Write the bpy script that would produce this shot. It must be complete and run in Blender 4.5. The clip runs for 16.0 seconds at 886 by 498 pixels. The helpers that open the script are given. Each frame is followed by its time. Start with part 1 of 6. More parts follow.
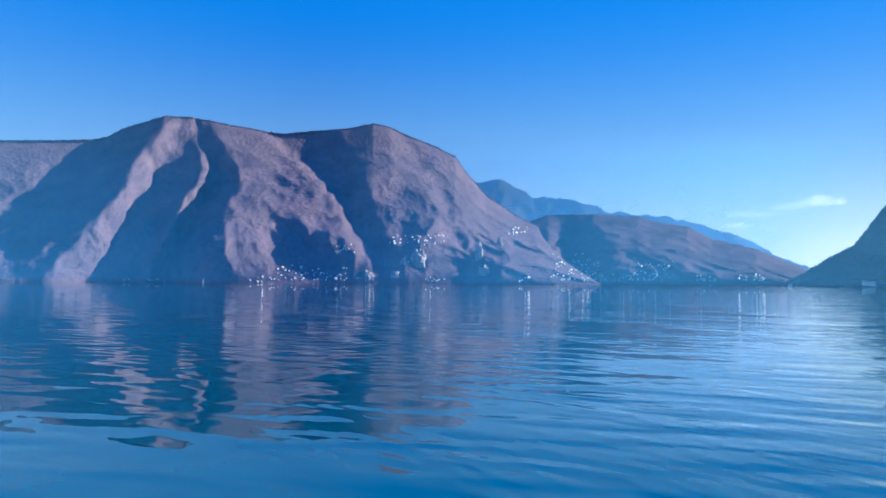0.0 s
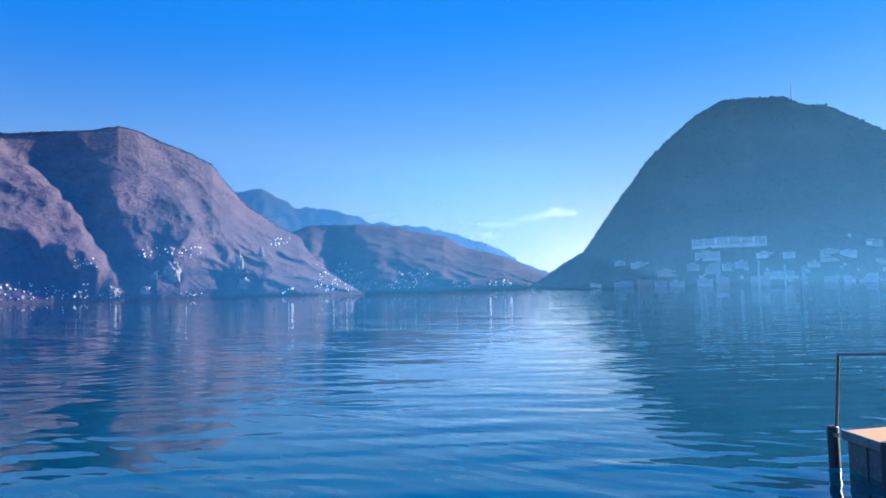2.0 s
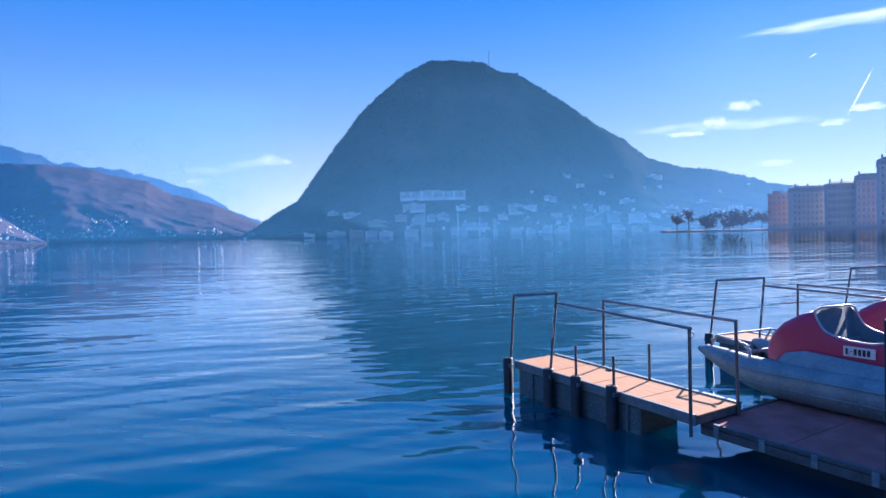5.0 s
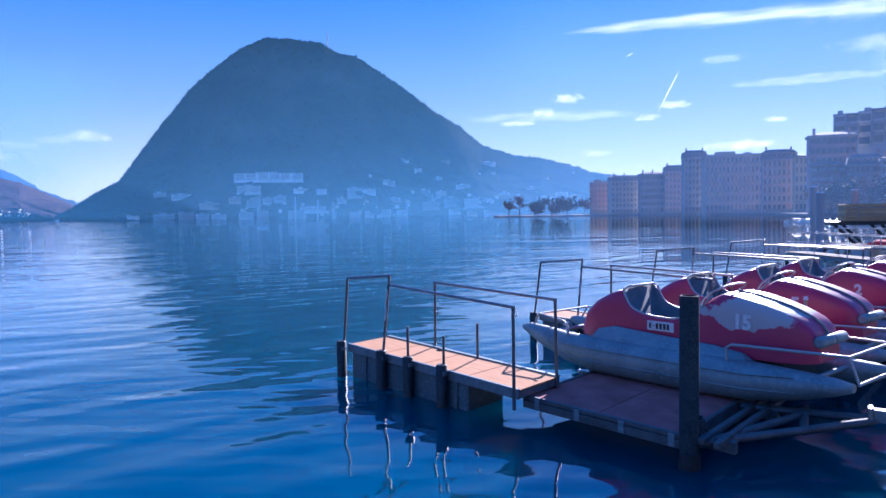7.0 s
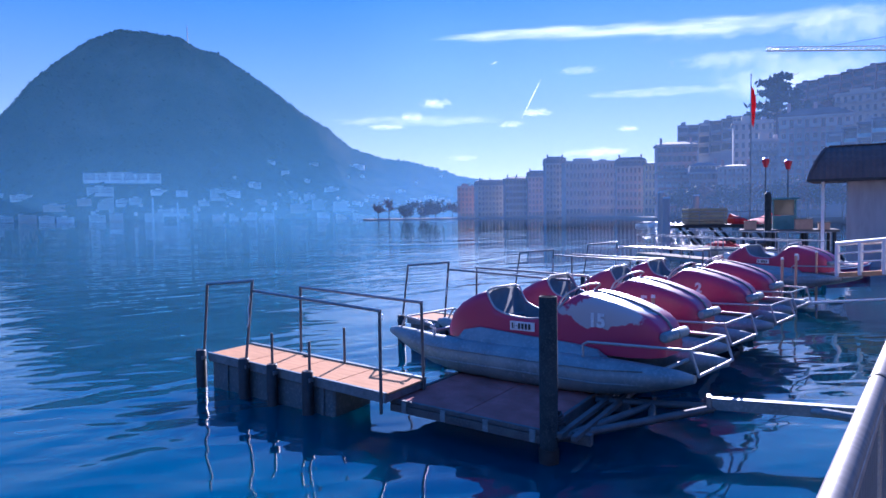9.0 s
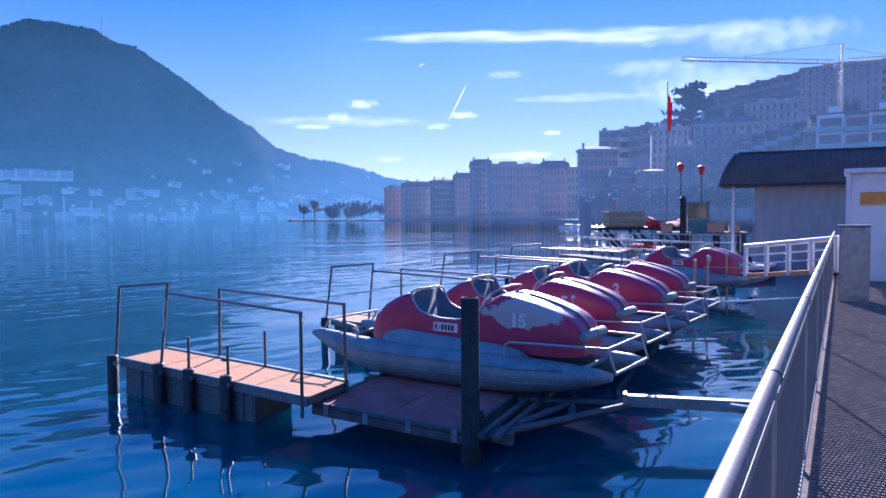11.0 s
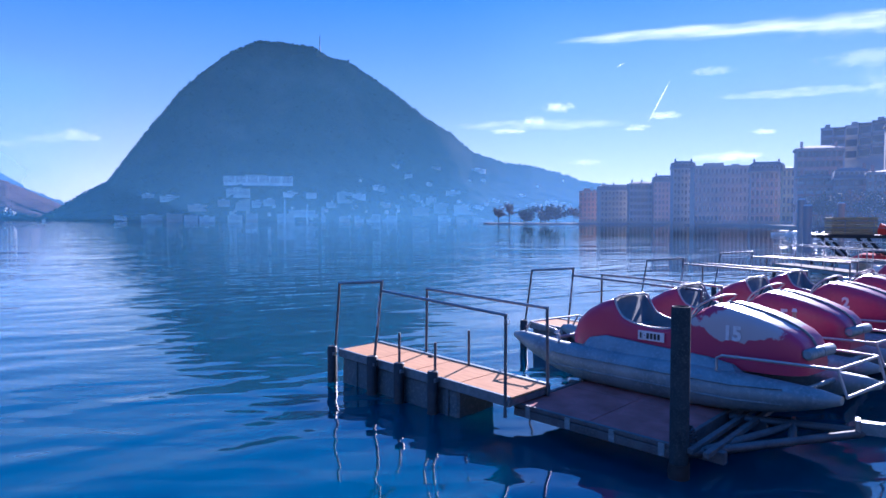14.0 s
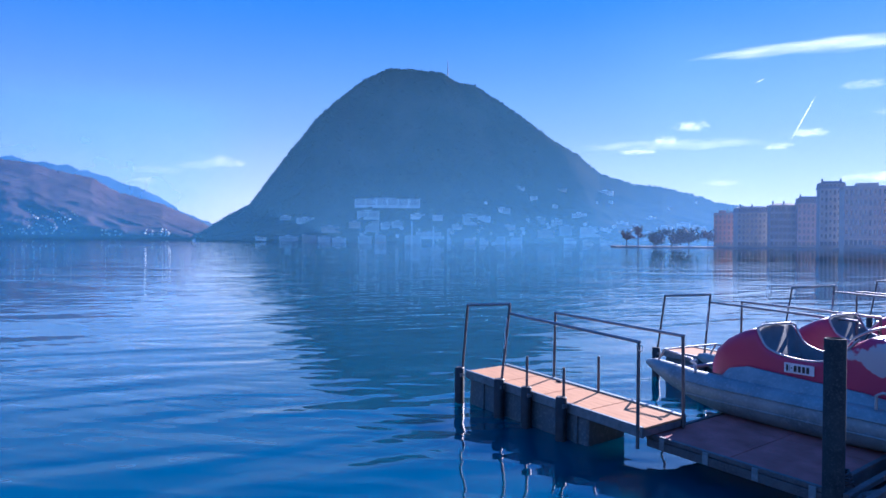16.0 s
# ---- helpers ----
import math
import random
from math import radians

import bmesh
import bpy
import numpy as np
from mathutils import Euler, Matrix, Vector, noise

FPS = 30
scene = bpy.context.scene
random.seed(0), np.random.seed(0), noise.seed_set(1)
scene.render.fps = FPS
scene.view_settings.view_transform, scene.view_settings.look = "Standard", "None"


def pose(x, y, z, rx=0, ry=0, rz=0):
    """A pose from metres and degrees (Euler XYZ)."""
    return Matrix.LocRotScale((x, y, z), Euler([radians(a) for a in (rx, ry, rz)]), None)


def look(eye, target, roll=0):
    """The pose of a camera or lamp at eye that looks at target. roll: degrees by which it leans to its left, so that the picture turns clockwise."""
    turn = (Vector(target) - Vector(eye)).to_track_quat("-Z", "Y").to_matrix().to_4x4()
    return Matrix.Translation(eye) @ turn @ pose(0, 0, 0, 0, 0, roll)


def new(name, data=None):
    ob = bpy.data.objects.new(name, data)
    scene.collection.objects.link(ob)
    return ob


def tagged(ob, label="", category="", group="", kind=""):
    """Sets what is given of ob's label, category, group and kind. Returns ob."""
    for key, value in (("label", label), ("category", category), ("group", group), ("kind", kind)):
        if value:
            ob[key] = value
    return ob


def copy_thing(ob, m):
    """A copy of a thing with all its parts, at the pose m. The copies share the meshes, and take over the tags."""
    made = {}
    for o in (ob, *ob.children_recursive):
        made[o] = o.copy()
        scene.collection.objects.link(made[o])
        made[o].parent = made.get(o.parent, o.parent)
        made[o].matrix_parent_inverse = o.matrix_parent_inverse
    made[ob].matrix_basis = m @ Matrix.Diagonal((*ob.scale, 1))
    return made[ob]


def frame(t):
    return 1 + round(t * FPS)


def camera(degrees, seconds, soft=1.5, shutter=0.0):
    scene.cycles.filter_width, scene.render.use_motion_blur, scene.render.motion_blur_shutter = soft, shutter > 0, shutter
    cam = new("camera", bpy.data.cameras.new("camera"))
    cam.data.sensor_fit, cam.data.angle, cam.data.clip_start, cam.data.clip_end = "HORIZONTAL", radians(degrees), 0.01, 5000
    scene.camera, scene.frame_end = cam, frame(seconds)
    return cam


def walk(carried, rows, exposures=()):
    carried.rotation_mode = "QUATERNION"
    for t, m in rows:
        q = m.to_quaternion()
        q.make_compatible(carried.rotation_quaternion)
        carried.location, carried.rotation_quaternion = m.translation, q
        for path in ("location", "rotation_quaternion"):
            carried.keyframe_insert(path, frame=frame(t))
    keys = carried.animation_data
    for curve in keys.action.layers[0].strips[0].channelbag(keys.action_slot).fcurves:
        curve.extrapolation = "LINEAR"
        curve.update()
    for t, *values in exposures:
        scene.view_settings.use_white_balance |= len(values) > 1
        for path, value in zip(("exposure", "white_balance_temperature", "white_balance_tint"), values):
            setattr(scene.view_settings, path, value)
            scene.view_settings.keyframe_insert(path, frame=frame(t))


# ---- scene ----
# camera and its path
def aim(x, y, z, yaw, pitch, roll):
    return pose(x, y, z, 90 + pitch, 0, yaw) @ pose(0, 0, 0, 0, 0, roll)


cam = camera(63.32, 16.0, soft=1.6)
walk(cam, [
    (0.0, aim(-0.219, -0.084, 2.885, 50.82, 2.74, 0.33)),
    (0.5, aim(-0.227, -0.086, 2.888, 45.31, 2.97, -0.18)),
    (1.0, aim(-0.234, -0.088, 2.890, 40.75, 3.17, -0.62)),
    (1.5, aim(-0.238, -0.089, 2.892, 36.28, 3.38, -1.12)),
    (2.0, aim(-0.235, -0.088, 2.893, 32.08, 3.38, -1.51)),
    (2.5, aim(-0.218, -0.083, 2.892, 28.00, 3.03, -1.68)),
    (3.0, aim(-0.196, -0.076, 2.880, 23.92, 2.28, -1.63)),
    (3.5, aim(-0.179, -0.071, 2.872, 20.49, 1.45, -1.45)),
    (4.0, aim(-0.173, -0.067, 2.870, 17.04, 0.49, -1.32)),
    (4.2, aim(-0.169, -0.065, 2.872, 15.42, 0.04, -1.30)),
    (6.3, aim(-0.079, -0.030, 2.855, 1.44, -2.24, -1.11)),
    (6.5, aim(-0.071, -0.028, 2.851, 0.09, -2.41, -0.98)),
    (7.0, aim(-0.050, -0.022, 2.847, -3.12, -2.72, -0.88)),
    (7.5, aim(-0.030, -0.008, 2.840, -6.01, -2.91, -0.88)),
    (8.0, aim(-0.013, -0.004, 2.839, -8.83, -2.86, -0.98)),
    (8.5, aim(-0.007, -0.004, 2.853, -11.13, -2.77, -0.95)),
    (9.0, aim(0.000, 0.000, 2.850, -13.50, -2.62, -0.79)),
    (9.5, aim(0.034, 0.006, 2.834, -15.65, -2.49, -0.74)),
    (9.7, aim(0.044, 0.003, 2.825, -16.49, -2.45, -0.75)),
    (10.8, aim(0.052, 0.004, 2.842, -19.35, -2.55, -0.45)),
    (11.8, aim(0.034, -0.004, 2.853, -18.28, -2.71, -0.15)),
    (12.0, aim(0.026, -0.008, 2.850, -17.57, -2.75, -0.05)),
    (12.5, aim(-0.007, -0.019, 2.845, -14.75, -2.80, 0.04)),
    (13.0, aim(-0.048, -0.025, 2.844, -11.23, -2.75, 0.15)),
    (13.5, aim(-0.091, -0.033, 2.847, -7.53, -2.54, 0.15)),
    (14.0, aim(-0.113, -0.048, 2.860, -4.00, -2.24, 0.10)),
    (14.5, aim(-0.133, -0.054, 2.862, -0.84, -1.89, 0.05)),
    (15.0, aim(-0.151, -0.052, 2.856, 1.90, -1.51, 0.10)),
    (15.5, aim(-0.162, -0.052, 2.861, 4.17, -1.02, 0.20)),
    (16.0, aim(-0.175, -0.058, 2.867, 5.92, -0.53, 0.50)),
], exposures=[(0.0, 1.5, 5050, 3), (2.0, 1.6, 5150, 9), (3.5, 1.52, 5150, 15), (7.0, 1.4, 4850, 28), (9.7, 1.4, 4850, 31), (12.5, 1.4, 4850, 31), (16.0, 1.38, 4850, 26)])

# light: low winter sun over the lake, clear sky
SUN_AZ, SUN_EL = 28.5, 20.0
world = bpy.data.worlds.new("sky")
scene.world = world
world.use_nodes = True
wn = world.node_tree.nodes
wl = world.node_tree.links
sky = wn.new("ShaderNodeTexSky")
sky.sky_type = "NISHITA"
sky.sun_disc = False
sky.sun_elevation = radians(SUN_EL)
sky.sun_rotation = radians(SUN_AZ)
sky.altitude = 300
sky.air_density = 1.0
sky.dust_density = 0.08
sky.ozone_density = 4.0
hs = wn.new("ShaderNodeHueSaturation")
hs.inputs["Saturation"].default_value = 2.5
hs.inputs["Value"].default_value = 2.7
soft_sky = wn.new("ShaderNodeGamma")
soft_sky.inputs["Gamma"].default_value = 0.15
wl.new(sky.outputs[0], soft_sky.inputs["Color"])
wl.new(soft_sky.outputs[0], hs.inputs["Color"])
# paler towards the horizon, deeper overhead
where = wn.new("ShaderNodeTexCoord")
up = wn.new("ShaderNodeSeparateXYZ")
wl.new(where.outputs["Generated"], up.inputs[0])
depth = wn.new("ShaderNodeValToRGB")
depth.color_ramp.interpolation = "B_SPLINE"
for pos, c in ((0.0, (0.84, 0.71, 0.56)), (0.07, (0.52, 0.465, 0.42)), (0.15, (0.3, 0.34, 0.385)), (0.27, (0.09, 0.2, 0.385)), (0.38, (0.015, 0.168, 0.42)), (1.0, (0.13, 0.25, 0.42))):
    el_ = depth.color_ramp.elements[0] if pos == 0.0 else depth.color_ramp.elements[-1] if pos == 1.0 else depth.color_ramp.elements.new(pos)
    el_.position, el_.color = pos, (*c, 1)
wl.new(up.outputs[2], depth.inputs["Fac"])
tone = wn.new("ShaderNodeMix")
tone.data_type = "RGBA"
tone.blend_type = "MULTIPLY"
tone.inputs["Factor"].default_value = 1.0
wl.new(hs.outputs[0], tone.inputs["A"])
wl.new(depth.outputs[0], tone.inputs["B"])
wl.new(tone.outputs["Result"], wn["Background"].inputs["Color"])
wn["Background"].inputs["Strength"].default_value = 0.18
sun_data = bpy.data.lights.new("sun", "SUN")
sun_data.energy = 5.0
sun_data.angle = radians(0.5)
sun_data.color = (1.0, 0.86, 0.68)
sun = new("sun", sun_data)
sa, se = radians(SUN_AZ), radians(SUN_EL)
sun.matrix_world = look((500 * math.sin(sa) * math.cos(se), 500 * math.cos(sa) * math.cos(se), 500 * math.sin(se)), (0, 0, 0))


# ---------- materials ----------
def mat(name, base, rough=0.6, metal=0.0, vary=None, scale=4.0, detail=6.0, bump=0.0, bscale=40.0, bdist=0.01, stretch=(1, 1, 1),
        rnd=0.0, spec=0.5, fine=None, coat=0.0, coords="Object"):
    """Principled material; vary is a second colour mixed in by noise, fine a third by smaller noise."""
    m = bpy.data.materials.new(name)
    m.use_nodes = True
    nt = m.node_tree
    n, l = nt.nodes, nt.links
    b = n["Principled BSDF"]
    b.inputs["Roughness"].default_value = rough
    b.inputs["Metallic"].default_value = metal
    b.inputs["Specular IOR Level"].default_value = spec
    b.inputs["Coat Weight"].default_value = coat
    b.inputs["Base Color"].default_value = (*base, 1)
    tc = n.new("ShaderNodeTexCoord")
    mp = n.new("ShaderNodeMapping")
    mp.inputs["Scale"].default_value = stretch
    l.new(tc.outputs[coords], mp.inputs["Vector"])
    col = None
    if vary:
        tx = n.new("ShaderNodeTexNoise")
        tx.inputs["Scale"].default_value = scale
        tx.inputs["Detail"].default_value = detail
        l.new(mp.outputs[0], tx.inputs["Vector"])
        rp = n.new("ShaderNodeValToRGB")
        rp.color_ramp.elements[0].position, rp.color_ramp.elements[1].position = 0.35, 0.68
        rp.color_ramp.elements[0].color, rp.color_ramp.elements[1].color = (*base, 1), (*vary, 1)
        l.new(tx.outputs["Fac"], rp.inputs["Fac"])
        col = rp.outputs[0]
        rr = n.new("ShaderNodeMapRange")
        rr.inputs["To Min"].default_value, rr.inputs["To Max"].default_value = max(0.02, rough - 0.1), min(1, rough + 0.12)
        l.new(tx.outputs["Fac"], rr.inputs["Value"])
        l.new(rr.outputs[0], b.inputs["Roughness"])
    if fine:
        t2 = n.new("ShaderNodeTexNoise")
        t2.inputs["Scale"].default_value = scale * 9
        t2.inputs["Detail"].default_value = 4
        l.new(mp.outputs[0], t2.inputs["Vector"])
        r2 = n.new("ShaderNodeMapRange")
        r2.inputs["From Min"].default_value, r2.inputs["From Max"].default_value = 0.5, 0.75
        l.new(t2.outputs["Fac"], r2.inputs["Value"])
        mx = n.new("ShaderNodeMix")
        mx.data_type = "RGBA"
        l.new(r2.outputs[0], mx.inputs["Factor"])
        if col:
            l.new(col, mx.inputs["A"])
        else:
            mx.inputs["A"].default_value = (*base, 1)
        mx.inputs["B"].default_value = (*fine, 1)
        col = mx.outputs["Result"]
    if rnd:
        oi = n.new("ShaderNodeObjectInfo")
        mr = n.new("ShaderNodeMapRange")
        mr.inputs["To Min"].default_value, mr.inputs["To Max"].default_value = 1 - rnd, 1 + rnd
        l.new(oi.outputs["Random"], mr.inputs["Value"])
        h2 = n.new("ShaderNodeHueSaturation")
        l.new(mr.outputs[0], h2.inputs["Value"])
        if col:
            l.new(col, h2.inputs["Color"])
        else:
            h2.inputs["Color"].default_value = (*base, 1)
        col = h2.outputs[0]
    if col:
        l.new(col, b.inputs["Base Color"])
    if bump:
        t3 = n.new("ShaderNodeTexNoise")
        t3.inputs["Scale"].default_value = bscale
        t3.inputs["Detail"].default_value = 5
        l.new(mp.outputs[0], t3.inputs["Vector"])
        bp = n.new("ShaderNodeBump")
        bp.inputs["Strength"].default_value = bump
        bp.inputs["Distance"].default_value = bdist
        l.new(t3.outputs["Fac"], bp.inputs["Height"])
        l.new(bp.outputs[0], b.inputs["Normal"])
    return m


def sheet_mat(name, colour, amount, scale, stretch, low, high):
    """Thin translucent sheet (mist, cloud): light passes and scatters through it; density by noise and a soft rim."""
    m = bpy.data.materials.new(name)
    m.use_nodes = True
    nt = m.node_tree
    n, l = nt.nodes, nt.links
    n.remove(n["Principled BSDF"])
    out = n["Material Output"]
    tl = n.new("ShaderNodeBsdfTranslucent")
    tl.inputs["Color"].default_value = (*colour, 1)
    tr = n.new("ShaderNodeBsdfTransparent")
    mix = n.new("ShaderNodeMixShader")
    uv = n.new("ShaderNodeUVMap")
    uv.uv_map = "UVMap"
    oi = n.new("ShaderNodeObjectInfo")
    add = n.new("ShaderNodeVectorMath")
    add.operation = "MULTIPLY_ADD"
    cmb = n.new("ShaderNodeCombineXYZ")
    l.new(oi.outputs["Random"], cmb.inputs[2])
    add.inputs[1].default_value = stretch
    l.new(uv.outputs[0], add.inputs[0])
    sc = n.new("ShaderNodeVectorMath")
    sc.operation = "SCALE"
    sc.inputs["Scale"].default_value = 37.0
    l.new(cmb.outputs[0], sc.inputs[0])
    l.new(sc.outputs[0], add.inputs[2])
    tx = n.new("ShaderNodeTexNoise")
    tx.inputs["Scale"].default_value = scale
    tx.inputs["Detail"].default_value = 7
    tx.inputs["Roughness"].default_value = 0.55
    l.new(add.outputs[0], tx.inputs["Vector"])
    # soft rim: 1 - |2u-1|^2 - |2v-1|^2
    d = n.new("ShaderNodeVectorMath")
    d.operation = "MULTIPLY_ADD"
    d.inputs[1].default_value, d.inputs[2].default_value = (2, 2, 0), (-1, -1, 0)
    l.new(uv.outputs[0], d.inputs[0])
    ln = n.new("ShaderNodeVectorMath")
    ln.operation = "DOT_PRODUCT"
    l.new(d.outputs[0], ln.inputs[0])
    l.new(d.outputs[0], ln.inputs[1])
    sub = n.new("ShaderNodeMath")
    sub.operation = "SUBTRACT"
    sub.inputs[0].default_value = 1.0
    l.new(ln.outputs["Value"], sub.inputs[1])
    sm = n.new("ShaderNodeMath")
    sm.operation = "MULTIPLY_ADD"
    l.new(sub.outputs[0], sm.inputs[0])
    sm.inputs[1].default_value = 0.45
    l.new(tx.outputs["Fac"], sm.inputs[2])
    mr = n.new("ShaderNodeMapRange")
    mr.interpolation_type = "SMOOTHSTEP"
    mr.inputs["From Min"].default_value, mr.inputs["From Max"].default_value = low, high
    mr.inputs["To Max"].default_value = amount
    l.new(sm.outputs[0], mr.inputs["Value"])
    l.new(mr.outputs[0], mix.inputs[0])
    l.new(tr.outputs[0], mix.inputs[1])
    l.new(tl.outputs[0], mix.inputs[2])
    l.new(mix.outputs[0], out.inputs["Surface"])
    return m


FOREST = mat("winter_forest", (0.098, 0.071, 0.086), 0.95, vary=(0.148, 0.101, 0.11), scale=0.006, detail=8, fine=(0.068, 0.053, 0.064), bump=0.8,
             bscale=0.05, bdist=9, spec=0.0)
# darker, greener forest tone for the peak, far ridge and town hill
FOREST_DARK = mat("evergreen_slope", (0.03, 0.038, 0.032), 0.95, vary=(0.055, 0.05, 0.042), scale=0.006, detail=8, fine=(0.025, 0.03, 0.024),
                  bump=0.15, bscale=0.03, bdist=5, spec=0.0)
# darker forest copy for the middle ridge; distance haze is put into its colour
FOREST_MID = mat("violet_winter_forest", (0.075, 0.05, 0.062), 0.95, vary=(0.11, 0.074, 0.08), scale=0.006, detail=8, fine=(0.06, 0.044, 0.05), bump=0.35, bscale=0.03,
                 bdist=5, spec=0.0)
ROCK = mat("pale_rock", (0.4, 0.34, 0.3), 0.9, vary=(0.2, 0.15, 0.14), scale=0.05, bump=0.8, bscale=0.1, bdist=6)
PLASTER = mat("pale_plaster", (0.8, 0.76, 0.69), 0.85, vary=(0.7, 0.65, 0.58), scale=0.1, rnd=0.25, fine=(0.36, 0.34, 0.3))
PLASTER_PINK = mat("pink_plaster", (0.42, 0.3, 0.25), 0.85, vary=(0.36, 0.25, 0.21), scale=0.1, rnd=0.2)
PLASTER_OCHRE = mat("ochre_plaster", (0.5, 0.36, 0.18), 0.85, vary=(0.42, 0.3, 0.16), scale=0.1, rnd=0.2)
HOTEL = mat("grey_stone_facade", (0.3, 0.29, 0.29), 0.85, vary=(0.24, 0.23, 0.23), scale=0.1, rnd=0.2, fine=(0.25, 0.23, 0.2))
HOTEL_PINK = mat("rose_stone_facade", (0.3, 0.2, 0.175), 0.85, vary=(0.24, 0.165, 0.145), scale=0.1, rnd=0.2)
TOWN_WHITE = mat("white_town_wall", (0.6, 0.59, 0.57), 0.8, vary=(0.46, 0.455, 0.44), scale=0.04, rnd=0.45)
TOWN_ROOF = mat("pale_flat_roof", (0.3, 0.3, 0.31), 0.8, vary=(0.22, 0.22, 0.23), scale=0.1, rnd=0.4)
BOARD = mat("pale_grey_boards", (0.42, 0.4, 0.39), 0.8, vary=(0.34, 0.32, 0.31), scale=0.8, stretch=(4, 4, 1))
CONCRETE_B = mat("facade_concrete", (0.36, 0.36, 0.37), 0.85, vary=(0.28, 0.28, 0.29), scale=0.1, rnd=0.2)
ROOF_TILE = mat("brown_roof_tile", (0.16, 0.09, 0.07), 0.8, vary=(0.1, 0.06, 0.05), scale=0.3, rnd=0.2)
ROOF_GREY = mat("slate_roof", (0.12, 0.12, 0.13), 0.7, vary=(0.08, 0.08, 0.09), scale=0.3)
PANE = mat("window_glass", (0.03, 0.035, 0.045), 0.08, rnd=0.3)
SHUTTER = mat("painted_shutter", (0.12, 0.13, 0.12), 0.6, rnd=0.4)
WHITE = mat("white_paint", (0.75, 0.75, 0.73), 0.45, vary=(0.62, 0.62, 0.6), scale=3)
DULLSTEEL = mat("dull_weathered_steel", (0.13, 0.135, 0.14), 0.6, 0.5, vary=(0.09, 0.09, 0.095), scale=5, fine=(0.17, 0.16, 0.15))
STEEL = mat("galvanised_steel", (0.3, 0.31, 0.32), 0.45, 0.8, vary=(0.2, 0.21, 0.22), scale=9, fine=(0.38, 0.36, 0.34), bump=0.15, bscale=60, bdist=0.002)
DARKSTEEL = mat("dark_painted_steel", (0.12, 0.125, 0.13), 0.6, 0.1, vary=(0.17, 0.17, 0.18), scale=6)
FLOATBOX = mat("weathered_blue_grey_float", (0.08, 0.115, 0.125), 0.6, vary=(0.12, 0.135, 0.135), scale=2.5, fine=(0.2, 0.21, 0.2), bump=0.3, bscale=15, bdist=0.006)
STAINLESS = mat("brushed_steel_tube", (0.46, 0.44, 0.43), 0.5, 0.6, vary=(0.36, 0.35, 0.34), scale=14, stretch=(1, 1, 6))
ALU = mat("dull_aluminium", (0.25, 0.3, 0.31), 0.55, 0.4, vary=(0.16, 0.2, 0.215), scale=2.4, fine=(0.3, 0.34, 0.35), bump=0.25, bscale=12, bdist=0.006)
RED = mat("glossy_red_gelcoat", (0.37, 0.005, 0.066), 0.4, vary=(0.3, 0.004, 0.052), scale=2.0, fine=(0.4, 0.012, 0.07), coat=0.5)
RED.node_tree.nodes["Principled BSDF"].inputs["Coat Roughness"].default_value = 0.3
WORN = mat("faded_red_gelcoat", (0.5, 0.42, 0.42), 0.35, vary=(0.42, 0.3, 0.3), scale=5.0, coat=0.2)
GREY_IN = mat("grey_cockpit", (0.13, 0.15, 0.165), 0.6, vary=(0.1, 0.115, 0.13), scale=5)
BLACK = mat("black_rubber", (0.012, 0.012, 0.014), 0.55, vary=(0.03, 0.03, 0.03), scale=9, bump=0.2, bscale=40, bdist=0.004)
PILE_M = mat("dark_green_pile", (0.02, 0.028, 0.03), 0.8, spec=0.15, vary=(0.045, 0.05, 0.05), scale=5, fine=(0.07, 0.07, 0.065), bump=0.3, bscale=30, bdist=0.004)
DECK = mat("tan_deck_board", (0.66, 0.34, 0.16), 0.85, vary=(0.54, 0.27, 0.125), scale=2.5, fine=(0.62, 0.31, 0.18), spec=0.1, stretch=(1, 6, 1), bump=0.3, bscale=50, bdist=0.002, rnd=0.08)
# orange sunlight painted into the white stakes; the crates are orange-brown themselves
SUNLIT_POST_CRATE = mat("pale_orange_post", (0.5, 0.3, 0.2), 0.7, vary=(0.42, 0.25, 0.17), scale=6)
HANDRAIL = mat("satin_handrail", (0.2, 0.185, 0.18), 0.6, 0.4, vary=(0.16, 0.15, 0.145), scale=12, stretch=(4, 1, 1), spec=0.4)
SLIPDECK = mat("red_brown_ply", (0.42, 0.15, 0.14), 0.85, spec=0.1, vary=(0.25, 0.09, 0.075), scale=2.2, fine=(0.26, 0.13, 0.11), bump=0.25, bscale=60, bdist=0.002, rnd=0.06)
WOODB = mat("weathered_timber", (0.2, 0.17, 0.14), 0.85, spec=0.05, vary=(0.12, 0.1, 0.085), scale=3, stretch=(1, 1, 5), bump=0.5, bscale=20, bdist=0.006)
YELLOWWOOD = mat("stacked_yellow_timber", (0.42, 0.32, 0.18), 0.8, vary=(0.34, 0.25, 0.14), scale=2, rnd=0.15)
ASPHALT = mat("promenade_concrete", (0.24, 0.18, 0.15), 0.95, spec=0.04, vary=(0.2, 0.155, 0.13), scale=1.5, fine=(0.34, 0.27, 0.22), bump=0.5, bscale=90, bdist=0.004)
QUAY = mat("quay_stone", (0.17, 0.16, 0.15), 0.95, spec=0.03, vary=(0.15, 0.145, 0.13), scale=0.8, bump=0.6, bscale=8, bdist=0.02)
FLAGRED = mat("red_cloth", (0.55, 0.02, 0.03), 0.8, vary=(0.45, 0.015, 0.02), scale=2)
LAMPRED = mat("red_lantern_glass", (0.6, 0.03, 0.04), 0.2)
LEAF = mat("dark_needles", (0.03, 0.05, 0.025), 0.8, vary=(0.055, 0.08, 0.04), scale=1.0, rnd=0.2)
LEAF_BROWN = mat("rust_winter_leaves", (0.22, 0.1, 0.05), 0.85, vary=(0.14, 0.07, 0.04), scale=1.0, rnd=0.2)
